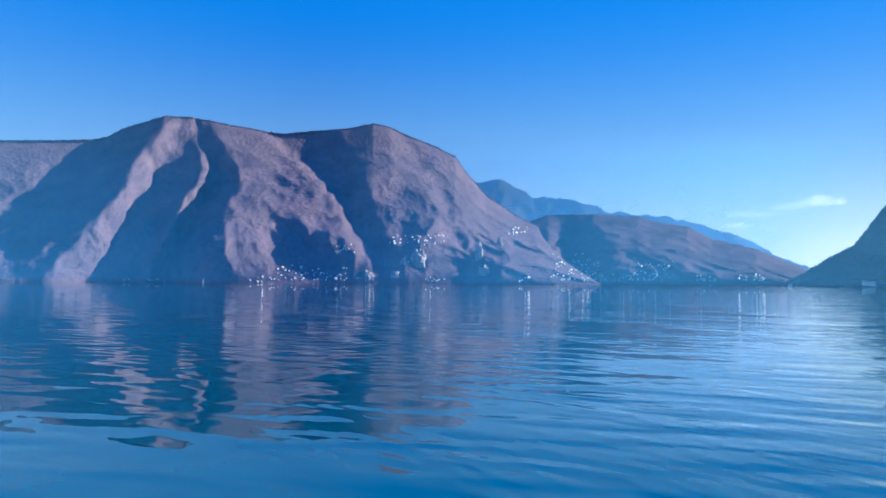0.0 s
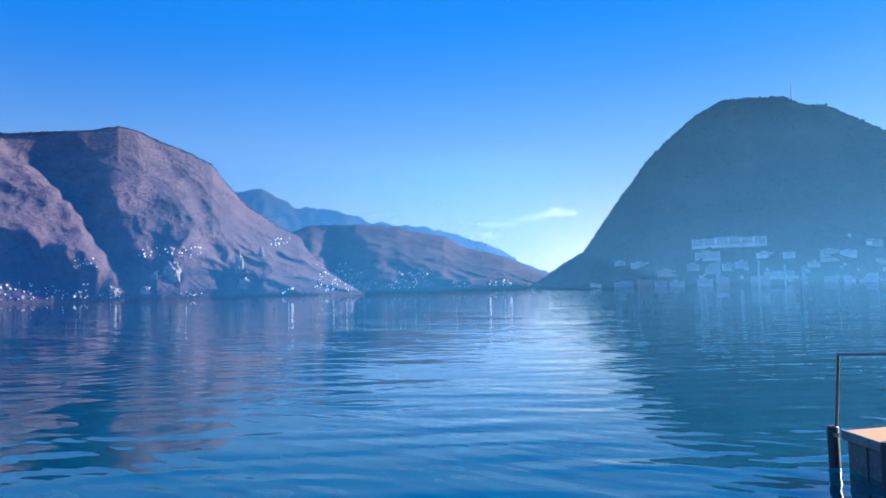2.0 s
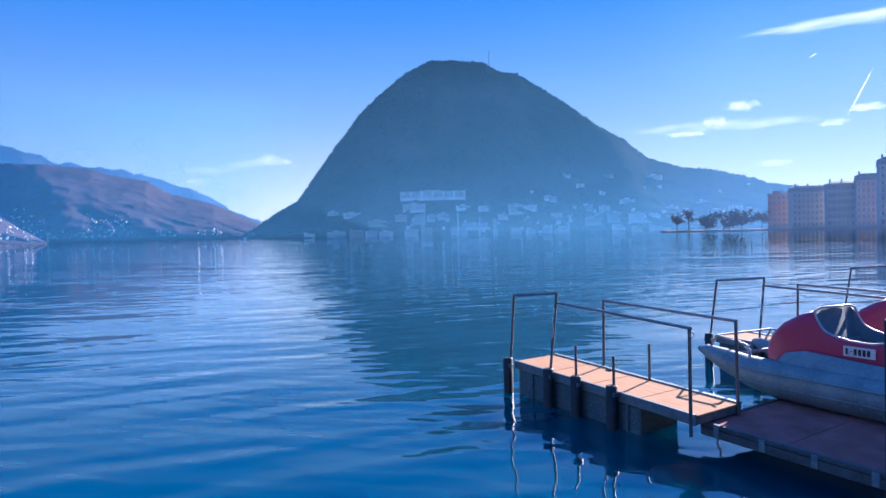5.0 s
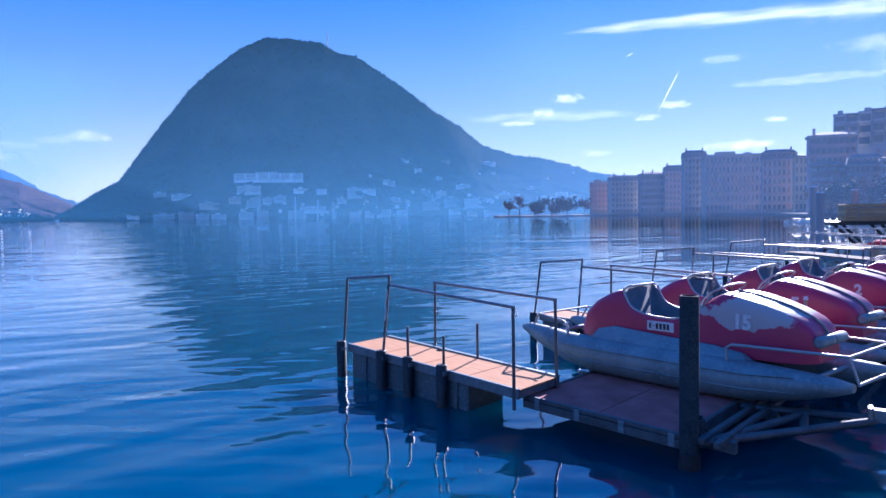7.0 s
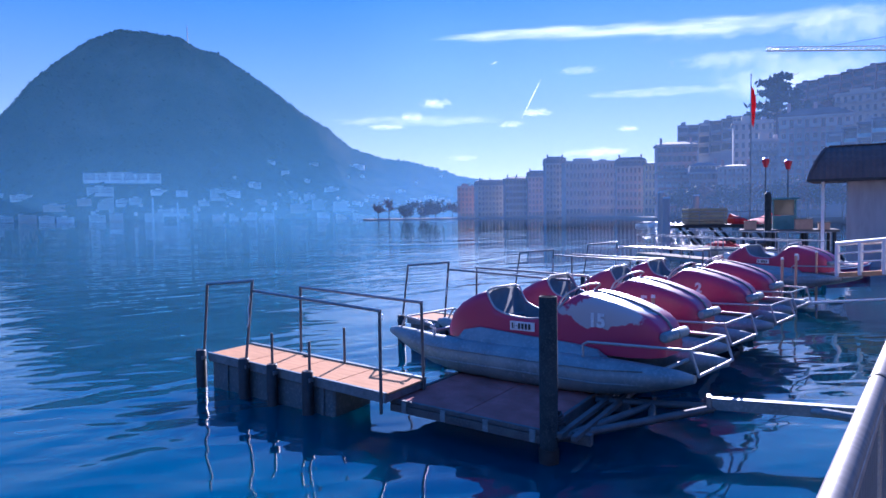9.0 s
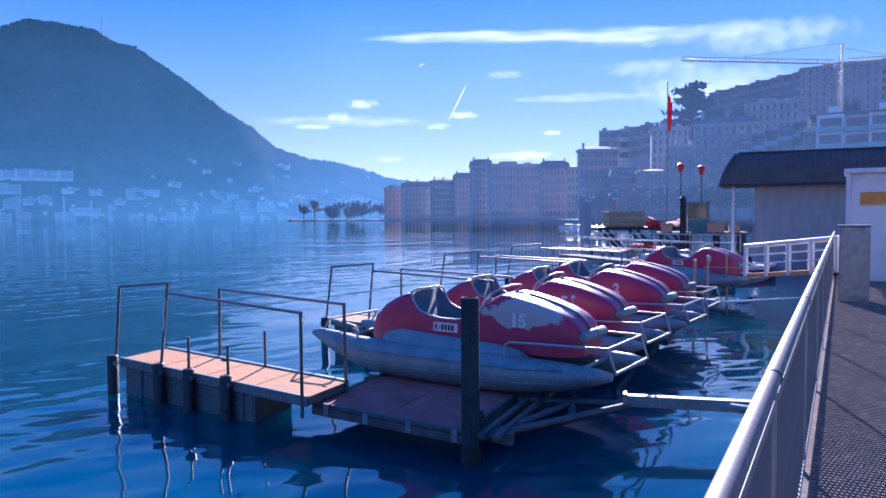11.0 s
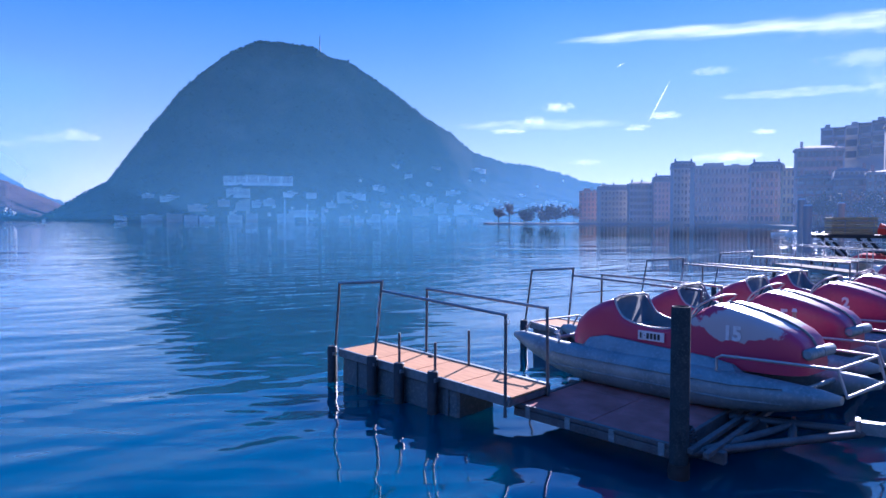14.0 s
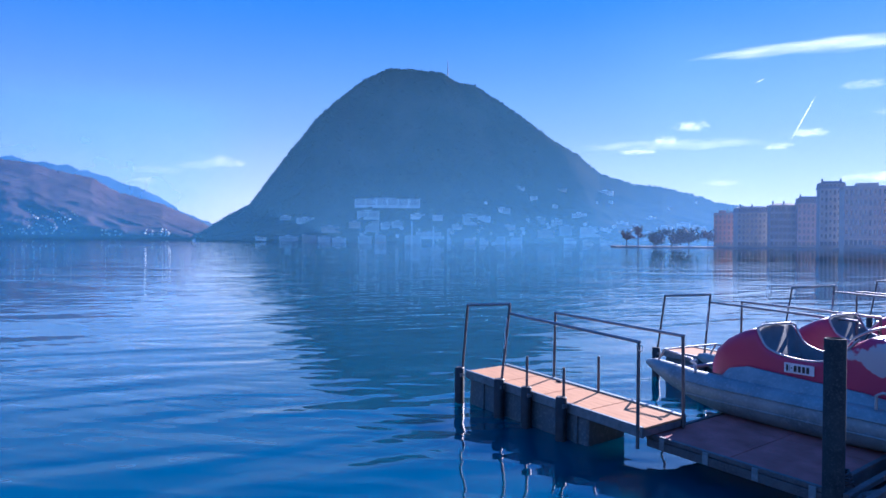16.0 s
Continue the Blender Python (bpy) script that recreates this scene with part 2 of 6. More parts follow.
BARK = mat("bark", (0.09, 0.07, 0.055), 0.9, vary=(0.05, 0.04, 0.035), scale=3, bump=0.6, bscale=14, bdist=0.02)
CORRUG = mat("dark_corrugated_roof", (0.13, 0.1, 0.095), 0.85, spec=0.08, vary=(0.17, 0.13, 0.12), scale=1.2, stretch=(1, 6, 1))
YELLOWPAINT = mat("crane_yellow_paint", (0.55, 0.36, 0.06), 0.5, vary=(0.45, 0.28, 0.05), scale=1)
NUMWHITE = mat("white_lettering", (0.7, 0.68, 0.68), 0.4, vary=(0.6, 0.56, 0.56), scale=20)
BOOTH = mat("green_blue_painted_metal", (0.08, 0.22, 0.22), 0.5, vary=(0.06, 0.17, 0.17), scale=3)
INK = mat("black_ink", (0.02, 0.02, 0.02), 0.5)
ORANGE = mat("orange_banner", (0.75, 0.32, 0.05), 0.6, vary=(0.65, 0.26, 0.04), scale=4)

# water: dark, smooth, broken by ripples of several lengths
WATER = bpy.data.materials.new("lake_water")
WATER.use_nodes = True
n, l = WATER.node_tree.nodes, WATER.node_tree.links
b = n["Principled BSDF"]
b.inputs["Base Color"].default_value = (0.002, 0.062, 0.104, 1)
b.inputs["Roughness"].default_value = 0.0
b.inputs["IOR"].default_value = 1.85
b.inputs["Subsurface Weight"].default_value = 1.0
b.inputs["Subsurface Radius"].default_value = (1.0, 1.0, 1.0)
b.inputs["Subsurface Scale"].default_value = 12.0
tc = n.new("ShaderNodeTexCoord")
# calm and ruffled lanes drift over the lake
lane_map = n.new("ShaderNodeMapping")
lane_map.inputs["Rotation"].default_value = (0, 0, radians(-25))
lane_map.inputs["Scale"].default_value = (1, 3.2, 1)
l.new(tc.outputs["Object"], lane_map.inputs["Vector"])
lane_tx = n.new("ShaderNodeTexNoise")
lane_tx.inputs["Scale"].default_value = 0.03
lane_tx.inputs["Detail"].default_value = 3.0
l.new(lane_map.outputs[0], lane_tx.inputs["Vector"])
lane = n.new("ShaderNodeMapRange")
lane.inputs["From Min"].default_value, lane.inputs["From Max"].default_value = 0.38, 0.62
lane.inputs["To Min"].default_value, lane.inputs["To Max"].default_value = 0.28, 1.5
l.new(lane_tx.outputs["Fac"], lane.inputs["Value"])
prev = None
for sc, dist, rz, st, det, laned in ((0.1, 0.05, -20, (1, 2.0, 1), 0.0, False), (0.32, 0.044, -32, (1, 3.2, 1), 0.0, True), (0.9, 0.011, 5, (1, 2.8, 1), 0.0, True),
                                     (2.6, 0.0011, -14, (1, 1.8, 1), 1.0, True)):
    turn = n.new("ShaderNodeMapping")
    turn.inputs["Rotation"].default_value = (0, 0, radians(rz))
    l.new(tc.outputs["Object"], turn.inputs["Vector"])
    mp = n.new("ShaderNodeMapping")
    mp.inputs["Scale"].default_value = st
    l.new(turn.outputs[0], mp.inputs["Vector"])
    tx = n.new("ShaderNodeTexNoise")
    tx.inputs["Scale"].default_value = sc
    tx.inputs["Detail"].default_value = det
    tx.inputs["Roughness"].default_value = 0.4
    tx.inputs["Distortion"].default_value = 0.4
    l.new(mp.outputs[0], tx.inputs["Vector"])
    bp = n.new("ShaderNodeBump")
    bp.inputs["Strength"].default_value = 1.0
    bp.inputs["Distance"].default_value = dist
    height = tx.outputs["Fac"]
    if laned:
        mul = n.new("ShaderNodeMath")
        mul.operation = "MULTIPLY"
        l.new(height, mul.inputs[0])
        l.new(lane.outputs[0], mul.inputs[1])
        height = mul.outputs[0]
    l.new(height, bp.inputs["Height"])
    if prev:
        l.new(prev.outputs[0], bp.inputs["Normal"])
    prev = bp
l.new(prev.outputs[0], b.inputs["Normal"])


# ---------- mesh helpers ----------
def link(name, bm, material, parent=None, label="", smooth=False):
    me = bpy.data.meshes.new(name)
    if smooth:
        for f in bm.faces:
            f.smooth = True
    bm.to_mesh(me)
    bm.free()
    for m in (material if isinstance(material, (list, tuple)) else [material]):
        me.materials.append(m)
    ob = new(name, me)
    if parent:
        ob.parent = parent
    if label:
        ob["label"] = label
    return ob


def part(name, bm, material, parent, label="", smooth=False):
    return link(name, bm, material, parent, label, smooth)


def twin(ob, m, parent=None):
    """A further object on the same mesh."""
    o = new(ob.name.split(".")[0], ob.data)
    o.parent = parent or ob.parent
    o.matrix_basis = m
    return o


def empty(name, m=None):
    e = new(name)
    e.empty_display_size = 0.2
    if m is not None:
        e.matrix_world = m
    return e


def add_box(bm, x0, x1, y0, y1, z0, z1, bevel=0.0, m=None):
    r = bmesh.ops.create_cube(bm, size=1.0)
    vs = r["verts"]
    for v in vs:
        v.co = Vector((x0 + (v.co.x + 0.5) * (x1 - x0), y0 + (v.co.y + 0.5) * (y1 - y0), z0 + (v.co.z + 0.5) * (z1 - z0)))
    if bevel:
        es = list({e for v in vs for e in v.link_edges})
        vs = list({v for f in bmesh.ops.bevel(bm, geom=es, offset=bevel, segments=1, affect="EDGES")["faces"] for v in f.verts} | {v for v in vs if v.is_valid})
    if m is not None:
        bmesh.ops.transform(bm, matrix=m, verts=vs)
    return bm


def box(x0, x1, y0, y1, z0, z1, bevel=0.0):
    return add_box(bmesh.new(), x0, x1, y0, y1, z0, z1, bevel)


def sweep(bm, pts, r, seg=8, cap=True):
    """A tube along a line of points; r may be one radius or one for each point."""
    pts = [Vector(p) for p in pts]
    rs = r if isinstance(r, (list, tuple)) else [r] * len(pts)
    rings, ref = [], None
    for i, p in enumerate(pts):
        t = (pts[min(i + 1, len(pts) - 1)] - pts[max(i - 1, 0)]).normalized()
        if ref is None:
            ref = Vector((0, 0, 1)) if abs(t.z) < 0.9 else Vector((1, 0, 0))
        a = t.cross(ref).normalized()
        c = a.cross(t).normalized()
        ref = c
        rings.append([bm.verts.new(p + (a * math.cos(k * math.tau / seg) + c * math.sin(k * math.tau / seg)) * rs[i]) for k in range(seg)])
    for q, w in zip(rings, rings[1:]):
        for k in range(seg):
            f = bm.faces.new((q[k], q[(k + 1) % seg], w[(k + 1) % seg], w[k]))
            f.smooth = True
    if cap:
        bm.faces.new([bm.verts.new(v.co) for v in rings[0][::-1]])
        bm.faces.new([bm.verts.new(v.co) for v in rings[-1]])
    return bm


def tube(pts, r, seg=8):
    return sweep(bmesh.new(), pts, r, seg)


def loft(rings, closed=True, smooth=True, ends=True):
    bm = bmesh.new()
    vr = [[bm.verts.new(p) for p in ring] for ring in rings]
    k = len(vr[0])
    for q, w in zip(vr, vr[1:]):
        for i in range(k if closed else k - 1):
            f = bm.faces.new((q[i], q[(i + 1) % k], w[(i + 1) % k], w[i]))
            f.smooth = smooth
    if ends and closed:
        bm.faces.new(vr[0][::-1])
        bm.faces.new(vr[-1])
    bmesh.ops.recalc_face_normals(bm, faces=bm.faces)
    return bm


def polar(az, r, z=0.0):
    a = radians(az)
    return Vector((r * math.sin(a), r * math.cos(a), z))


def lerp_table(tab, x):
    if x <= tab[0][0]:
        return tab[0][1]
    for (a, p), (c, q) in zip(tab, tab[1:]):
        if x <= c:
            u = (x - a) / (c - a)
            return p + (q - p) * u
    return tab[-1][1]


EYE, WATER_Z = 2.85, 0.12

# ---------- water and mountains ----------
bm = bmesh.new()
rings = [6, 14, 30, 60, 120, 250, 500, 1000, 2000, 3500, 4900]
grid = [[bm.verts.new((r * math.cos(k * math.tau / 64), r * math.sin(k * math.tau / 64), WATER_Z)) for k in range(64)] for r in rings]
bm.faces.new(grid[0])
for q, w in zip(grid, grid[1:]):
    for k in range(64):
        bm.faces.new((q[k], w[k], w[(k + 1) % 64], q[(k + 1) % 64]))
tagged(link("water", bm, WATER), "calm deep blue lake water with gentle ripples", "lake", kind="structure")


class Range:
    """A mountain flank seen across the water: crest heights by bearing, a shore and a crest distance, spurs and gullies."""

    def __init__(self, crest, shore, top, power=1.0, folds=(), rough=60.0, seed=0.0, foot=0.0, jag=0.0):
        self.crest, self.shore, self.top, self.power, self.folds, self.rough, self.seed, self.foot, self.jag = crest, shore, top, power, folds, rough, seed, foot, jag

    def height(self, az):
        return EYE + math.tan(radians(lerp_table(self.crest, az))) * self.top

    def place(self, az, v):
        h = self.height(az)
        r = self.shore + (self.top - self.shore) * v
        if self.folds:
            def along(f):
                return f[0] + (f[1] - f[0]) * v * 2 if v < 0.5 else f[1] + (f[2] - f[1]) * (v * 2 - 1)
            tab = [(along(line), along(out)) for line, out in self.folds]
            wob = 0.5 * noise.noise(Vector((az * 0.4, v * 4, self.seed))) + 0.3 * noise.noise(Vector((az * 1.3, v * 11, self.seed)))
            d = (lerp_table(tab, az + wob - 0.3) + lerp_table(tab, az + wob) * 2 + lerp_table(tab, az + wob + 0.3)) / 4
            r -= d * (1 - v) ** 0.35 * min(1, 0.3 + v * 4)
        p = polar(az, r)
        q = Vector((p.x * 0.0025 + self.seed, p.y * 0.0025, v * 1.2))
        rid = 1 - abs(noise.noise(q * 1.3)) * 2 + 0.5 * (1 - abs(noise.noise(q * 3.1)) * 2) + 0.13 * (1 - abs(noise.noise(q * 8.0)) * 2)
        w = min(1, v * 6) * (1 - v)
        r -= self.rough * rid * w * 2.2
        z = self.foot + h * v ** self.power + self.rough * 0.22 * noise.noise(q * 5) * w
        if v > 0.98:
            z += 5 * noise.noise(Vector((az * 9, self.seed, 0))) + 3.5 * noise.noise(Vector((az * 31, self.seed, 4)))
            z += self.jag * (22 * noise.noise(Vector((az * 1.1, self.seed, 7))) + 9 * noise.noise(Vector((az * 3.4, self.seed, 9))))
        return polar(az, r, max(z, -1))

    def at(self, az, el):
        lo, hi = 0.0, 1.0
        for _ in range(24):
            mid = (lo + hi) / 2
            p = self.place(az, mid)
            if math.degrees(math.atan2(p.z - EYE, math.hypot(p.x, p.y))) < el:
                lo = mid
            else:
                hi = mid
        return self.place(az, lo)

    def build(self, name, material, label, n_az, n_v):
        a0, a1 = self.crest[0][0], self.crest[-1][0]
        verts, faces = [], []
        rows = [j / n_v for j in range(n_v + 1)]
        for i in range(n_az + 1):
            az = a0 + (a1 - a0) * i / n_az
            verts += [self.place(az, v) for v in rows]
            p = self.place(az, 1.0)
            verts += [polar(az, self.top + 150, p.z - 90), polar(az, self.top + 450, -1)]
        k = n_v + 3
        for i in range(n_az):
            for j in range(k - 1):
                faces.append((i * k + j, (i + 1) * k + j, (i + 1) * k + j + 1, i * k + j + 1))
        me = bpy.data.meshes.new(name)
        me.from_pydata(verts, [], faces)
        for f in me.polygons:
            f.use_smooth = True
        me.materials.append(material)
        return tagged(new(name, me), label, "mountain", kind="structure")


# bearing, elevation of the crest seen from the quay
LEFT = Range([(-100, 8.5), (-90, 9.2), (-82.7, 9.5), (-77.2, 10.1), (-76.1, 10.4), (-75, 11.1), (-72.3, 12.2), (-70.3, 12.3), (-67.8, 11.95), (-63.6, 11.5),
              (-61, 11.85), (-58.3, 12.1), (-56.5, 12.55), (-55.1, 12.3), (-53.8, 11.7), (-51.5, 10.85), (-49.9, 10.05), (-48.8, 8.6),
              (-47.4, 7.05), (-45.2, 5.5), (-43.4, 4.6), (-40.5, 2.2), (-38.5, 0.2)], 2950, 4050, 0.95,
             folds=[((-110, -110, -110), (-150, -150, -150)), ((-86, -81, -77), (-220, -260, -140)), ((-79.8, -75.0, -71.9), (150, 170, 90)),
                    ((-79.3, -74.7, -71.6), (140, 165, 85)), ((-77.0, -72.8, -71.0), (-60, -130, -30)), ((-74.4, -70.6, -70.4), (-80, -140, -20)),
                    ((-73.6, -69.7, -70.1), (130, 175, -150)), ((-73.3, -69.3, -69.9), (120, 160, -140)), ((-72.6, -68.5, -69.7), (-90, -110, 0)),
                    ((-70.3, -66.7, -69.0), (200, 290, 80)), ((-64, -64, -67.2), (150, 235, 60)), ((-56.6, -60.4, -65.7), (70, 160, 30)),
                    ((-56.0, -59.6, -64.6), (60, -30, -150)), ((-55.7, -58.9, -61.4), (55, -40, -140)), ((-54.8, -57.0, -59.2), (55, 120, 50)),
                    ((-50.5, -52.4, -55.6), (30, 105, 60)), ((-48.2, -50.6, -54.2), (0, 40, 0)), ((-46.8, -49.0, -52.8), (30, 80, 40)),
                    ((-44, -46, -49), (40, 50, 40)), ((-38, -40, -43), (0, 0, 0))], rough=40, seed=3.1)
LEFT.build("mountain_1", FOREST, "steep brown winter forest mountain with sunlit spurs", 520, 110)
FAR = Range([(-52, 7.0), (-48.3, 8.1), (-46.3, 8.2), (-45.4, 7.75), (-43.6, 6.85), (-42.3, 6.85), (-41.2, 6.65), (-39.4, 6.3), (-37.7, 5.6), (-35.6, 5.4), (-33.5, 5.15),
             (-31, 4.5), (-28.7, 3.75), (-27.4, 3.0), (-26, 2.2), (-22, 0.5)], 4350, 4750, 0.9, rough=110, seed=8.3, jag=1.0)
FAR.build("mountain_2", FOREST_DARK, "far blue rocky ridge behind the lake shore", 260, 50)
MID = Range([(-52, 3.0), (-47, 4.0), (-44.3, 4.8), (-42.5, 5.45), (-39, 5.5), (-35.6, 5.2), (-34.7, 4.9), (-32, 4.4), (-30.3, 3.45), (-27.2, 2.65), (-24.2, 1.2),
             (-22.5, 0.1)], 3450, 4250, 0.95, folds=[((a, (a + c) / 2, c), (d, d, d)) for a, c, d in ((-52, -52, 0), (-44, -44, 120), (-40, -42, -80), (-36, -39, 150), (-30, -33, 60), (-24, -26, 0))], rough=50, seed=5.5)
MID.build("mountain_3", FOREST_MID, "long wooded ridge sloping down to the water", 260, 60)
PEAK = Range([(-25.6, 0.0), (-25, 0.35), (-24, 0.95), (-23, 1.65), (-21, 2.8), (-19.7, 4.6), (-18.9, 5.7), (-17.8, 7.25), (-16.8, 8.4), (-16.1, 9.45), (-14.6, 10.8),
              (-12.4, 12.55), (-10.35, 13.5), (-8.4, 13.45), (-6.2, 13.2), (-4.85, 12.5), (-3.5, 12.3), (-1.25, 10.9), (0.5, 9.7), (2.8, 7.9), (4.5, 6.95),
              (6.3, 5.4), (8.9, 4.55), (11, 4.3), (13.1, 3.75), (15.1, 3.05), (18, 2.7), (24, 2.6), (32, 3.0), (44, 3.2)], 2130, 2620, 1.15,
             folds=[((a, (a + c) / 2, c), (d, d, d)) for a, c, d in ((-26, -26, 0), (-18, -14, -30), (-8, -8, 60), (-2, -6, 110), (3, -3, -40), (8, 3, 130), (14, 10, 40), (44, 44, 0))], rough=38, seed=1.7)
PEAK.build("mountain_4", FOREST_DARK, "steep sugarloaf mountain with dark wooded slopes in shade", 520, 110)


# ---------- painted haze sheets over the lake, clouds ---
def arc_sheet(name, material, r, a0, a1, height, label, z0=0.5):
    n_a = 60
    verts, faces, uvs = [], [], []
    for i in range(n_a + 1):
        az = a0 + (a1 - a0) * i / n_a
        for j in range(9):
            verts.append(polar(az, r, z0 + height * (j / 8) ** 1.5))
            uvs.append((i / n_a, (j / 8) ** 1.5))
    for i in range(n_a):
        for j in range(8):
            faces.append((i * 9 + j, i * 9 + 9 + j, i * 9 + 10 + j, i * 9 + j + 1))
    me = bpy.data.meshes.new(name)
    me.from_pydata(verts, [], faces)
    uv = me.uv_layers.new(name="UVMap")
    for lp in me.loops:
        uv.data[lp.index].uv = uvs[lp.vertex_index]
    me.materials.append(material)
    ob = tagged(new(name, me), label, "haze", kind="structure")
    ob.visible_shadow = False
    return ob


# haze painted on a see-through sheet, its density set by height
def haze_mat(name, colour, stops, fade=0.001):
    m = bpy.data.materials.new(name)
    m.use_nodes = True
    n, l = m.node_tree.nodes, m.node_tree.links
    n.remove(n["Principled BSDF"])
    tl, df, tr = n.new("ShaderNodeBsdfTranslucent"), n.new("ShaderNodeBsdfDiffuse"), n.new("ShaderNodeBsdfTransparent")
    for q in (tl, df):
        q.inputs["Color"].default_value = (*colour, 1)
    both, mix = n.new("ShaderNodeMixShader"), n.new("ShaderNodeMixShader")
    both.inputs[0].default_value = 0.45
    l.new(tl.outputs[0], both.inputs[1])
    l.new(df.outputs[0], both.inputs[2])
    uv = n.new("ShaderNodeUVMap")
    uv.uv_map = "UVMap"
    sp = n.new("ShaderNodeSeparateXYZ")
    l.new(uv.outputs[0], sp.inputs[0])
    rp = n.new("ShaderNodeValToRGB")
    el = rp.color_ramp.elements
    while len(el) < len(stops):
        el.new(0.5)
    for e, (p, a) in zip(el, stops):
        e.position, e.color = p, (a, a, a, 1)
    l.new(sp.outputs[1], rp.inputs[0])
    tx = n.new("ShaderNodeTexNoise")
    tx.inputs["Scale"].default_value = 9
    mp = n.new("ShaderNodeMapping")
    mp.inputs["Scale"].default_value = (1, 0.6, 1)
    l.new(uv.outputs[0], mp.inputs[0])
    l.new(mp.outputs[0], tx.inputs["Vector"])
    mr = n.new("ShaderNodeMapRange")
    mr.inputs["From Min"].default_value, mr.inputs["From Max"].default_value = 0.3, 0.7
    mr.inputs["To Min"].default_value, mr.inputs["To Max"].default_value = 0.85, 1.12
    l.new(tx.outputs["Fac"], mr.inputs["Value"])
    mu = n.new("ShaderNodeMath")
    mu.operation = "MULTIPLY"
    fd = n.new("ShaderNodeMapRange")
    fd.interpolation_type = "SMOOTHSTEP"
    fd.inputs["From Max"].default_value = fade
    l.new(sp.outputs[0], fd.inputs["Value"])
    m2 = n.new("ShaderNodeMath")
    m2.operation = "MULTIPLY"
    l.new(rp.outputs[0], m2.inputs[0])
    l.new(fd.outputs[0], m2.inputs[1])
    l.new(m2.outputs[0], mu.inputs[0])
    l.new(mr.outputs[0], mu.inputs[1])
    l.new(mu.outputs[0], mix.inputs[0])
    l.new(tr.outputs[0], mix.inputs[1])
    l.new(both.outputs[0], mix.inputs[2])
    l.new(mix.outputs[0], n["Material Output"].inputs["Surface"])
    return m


# blue curtain stands in for the air's haze over all far slopes
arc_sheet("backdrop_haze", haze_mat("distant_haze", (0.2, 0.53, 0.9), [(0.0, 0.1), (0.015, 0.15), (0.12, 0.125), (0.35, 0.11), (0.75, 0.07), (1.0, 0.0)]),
          1000, -118, 62, 460, "translucent blue sheet painting haze before the far shore", -0.5)
# second curtain paints the blue that haze lends the left mountain's shade
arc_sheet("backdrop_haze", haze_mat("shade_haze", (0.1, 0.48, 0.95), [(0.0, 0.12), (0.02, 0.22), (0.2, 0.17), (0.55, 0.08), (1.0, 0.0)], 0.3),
          1120, -14, -118, 480, "translucent blue sheet painting haze over the shaded mountain", -0.5)
# curtain added to lift the peak's shaded foot with painted haze
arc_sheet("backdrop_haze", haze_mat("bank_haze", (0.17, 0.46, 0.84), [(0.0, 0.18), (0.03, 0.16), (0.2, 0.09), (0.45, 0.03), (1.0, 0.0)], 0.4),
          1700, -38, 62, 560, "pale blue sheet painting haze before the shaded peak", -0.5)
# dense sheet paints the farthest ridge blue with haze
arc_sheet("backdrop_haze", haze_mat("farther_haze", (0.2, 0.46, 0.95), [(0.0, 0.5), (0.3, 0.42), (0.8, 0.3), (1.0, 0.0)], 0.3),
          4310, -18, -54, 900, "blue sheet painting haze before the farthest ridge", -0.5)
# near sheet paints a misty veil over the hotels and town
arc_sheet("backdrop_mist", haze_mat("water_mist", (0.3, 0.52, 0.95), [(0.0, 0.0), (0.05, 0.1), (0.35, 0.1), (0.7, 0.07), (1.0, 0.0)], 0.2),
          150, 2, 62, 60, "thin pale blue sheet painting mist above the bay", -0.5)

CLOUD = sheet_mat("thin_cloud", (1.0, 0.97, 0.94), 0.26, 2.4, (2.5, 1.0, 1), 0.62, 1.15)
WISP = sheet_mat("wispy_cloud", (1.0, 0.97, 0.95), 0.11, 2.6, (4.0, 1.0, 1), 0.5, 1.1)
TRAIL = sheet_mat("vapour_trail", (1.0, 0.98, 0.96), 0.3, 3.0, (6.0, 0.3, 1), 0.45, 1.0)


def cloud(az, el, w, h, material=CLOUD, tilt=0.0, label="thin white cloud drifting in the blue sky", name="cloud"):
    """A flat patch of cloud far off; w and h in degrees of sky."""
    r = 4600
    hw, hh = r * radians(w) / 2, r * radians(h) / 2
    bm = bmesh.new()
    nx, nz = 24, 6
    g = [[bm.verts.new((hw * (2 * i / nx - 1), 0.0, hh * (2 * j / nz - 1))) for j in range(nz + 1)] for i in range(nx + 1)]
    uvl = bm.loops.layers.uv.new("UVMap")
    for i in range(nx):
        for j in range(nz):
            f = bm.faces.new((g[i][j], g[i + 1][j], g[i + 1][j + 1], g[i][j + 1]))
            for lp, (a, c) in zip(f.loops, ((i, j), (i + 1, j), (i + 1, j + 1), (i, j + 1))):
                lp[uvl].uv = (a / nx, c / nz)
    ob = tagged(link(name, bm, material), label, "cloud", "clouds over the lake", "structure")
    e = radians(el)
    p = polar(az, r * math.cos(e), EYE + r * math.sin(e))
    ob.matrix_world = Matrix.Translation(p) @ pose(0, 0, 0, 0, 0, -az) @ pose(0, 0, 0, el) @ pose(0, 0, 0, 0, tilt, 0)
    ob.visible_shadow = False
    return ob


cloud(27.2, 13.75, 34.0, 1.55, CLOUD, 1)
cloud(37.5, 13.3, 17.0, 1.7, WISP, -1)
cloud(13.03, 8.82, 3.1, 1.08, CLOUD, 0)
cloud(11.23, 7.88, 2.37, 0.88, CLOUD, 0)
cloud(9.21, 7.02, 3.72, 0.54, CLOUD, 0)
cloud(18.95, 7.14, 2.37, 0.68, CLOUD, 0)
cloud(21.03, 7.99, 3.49, 0.74, CLOUD, 0)
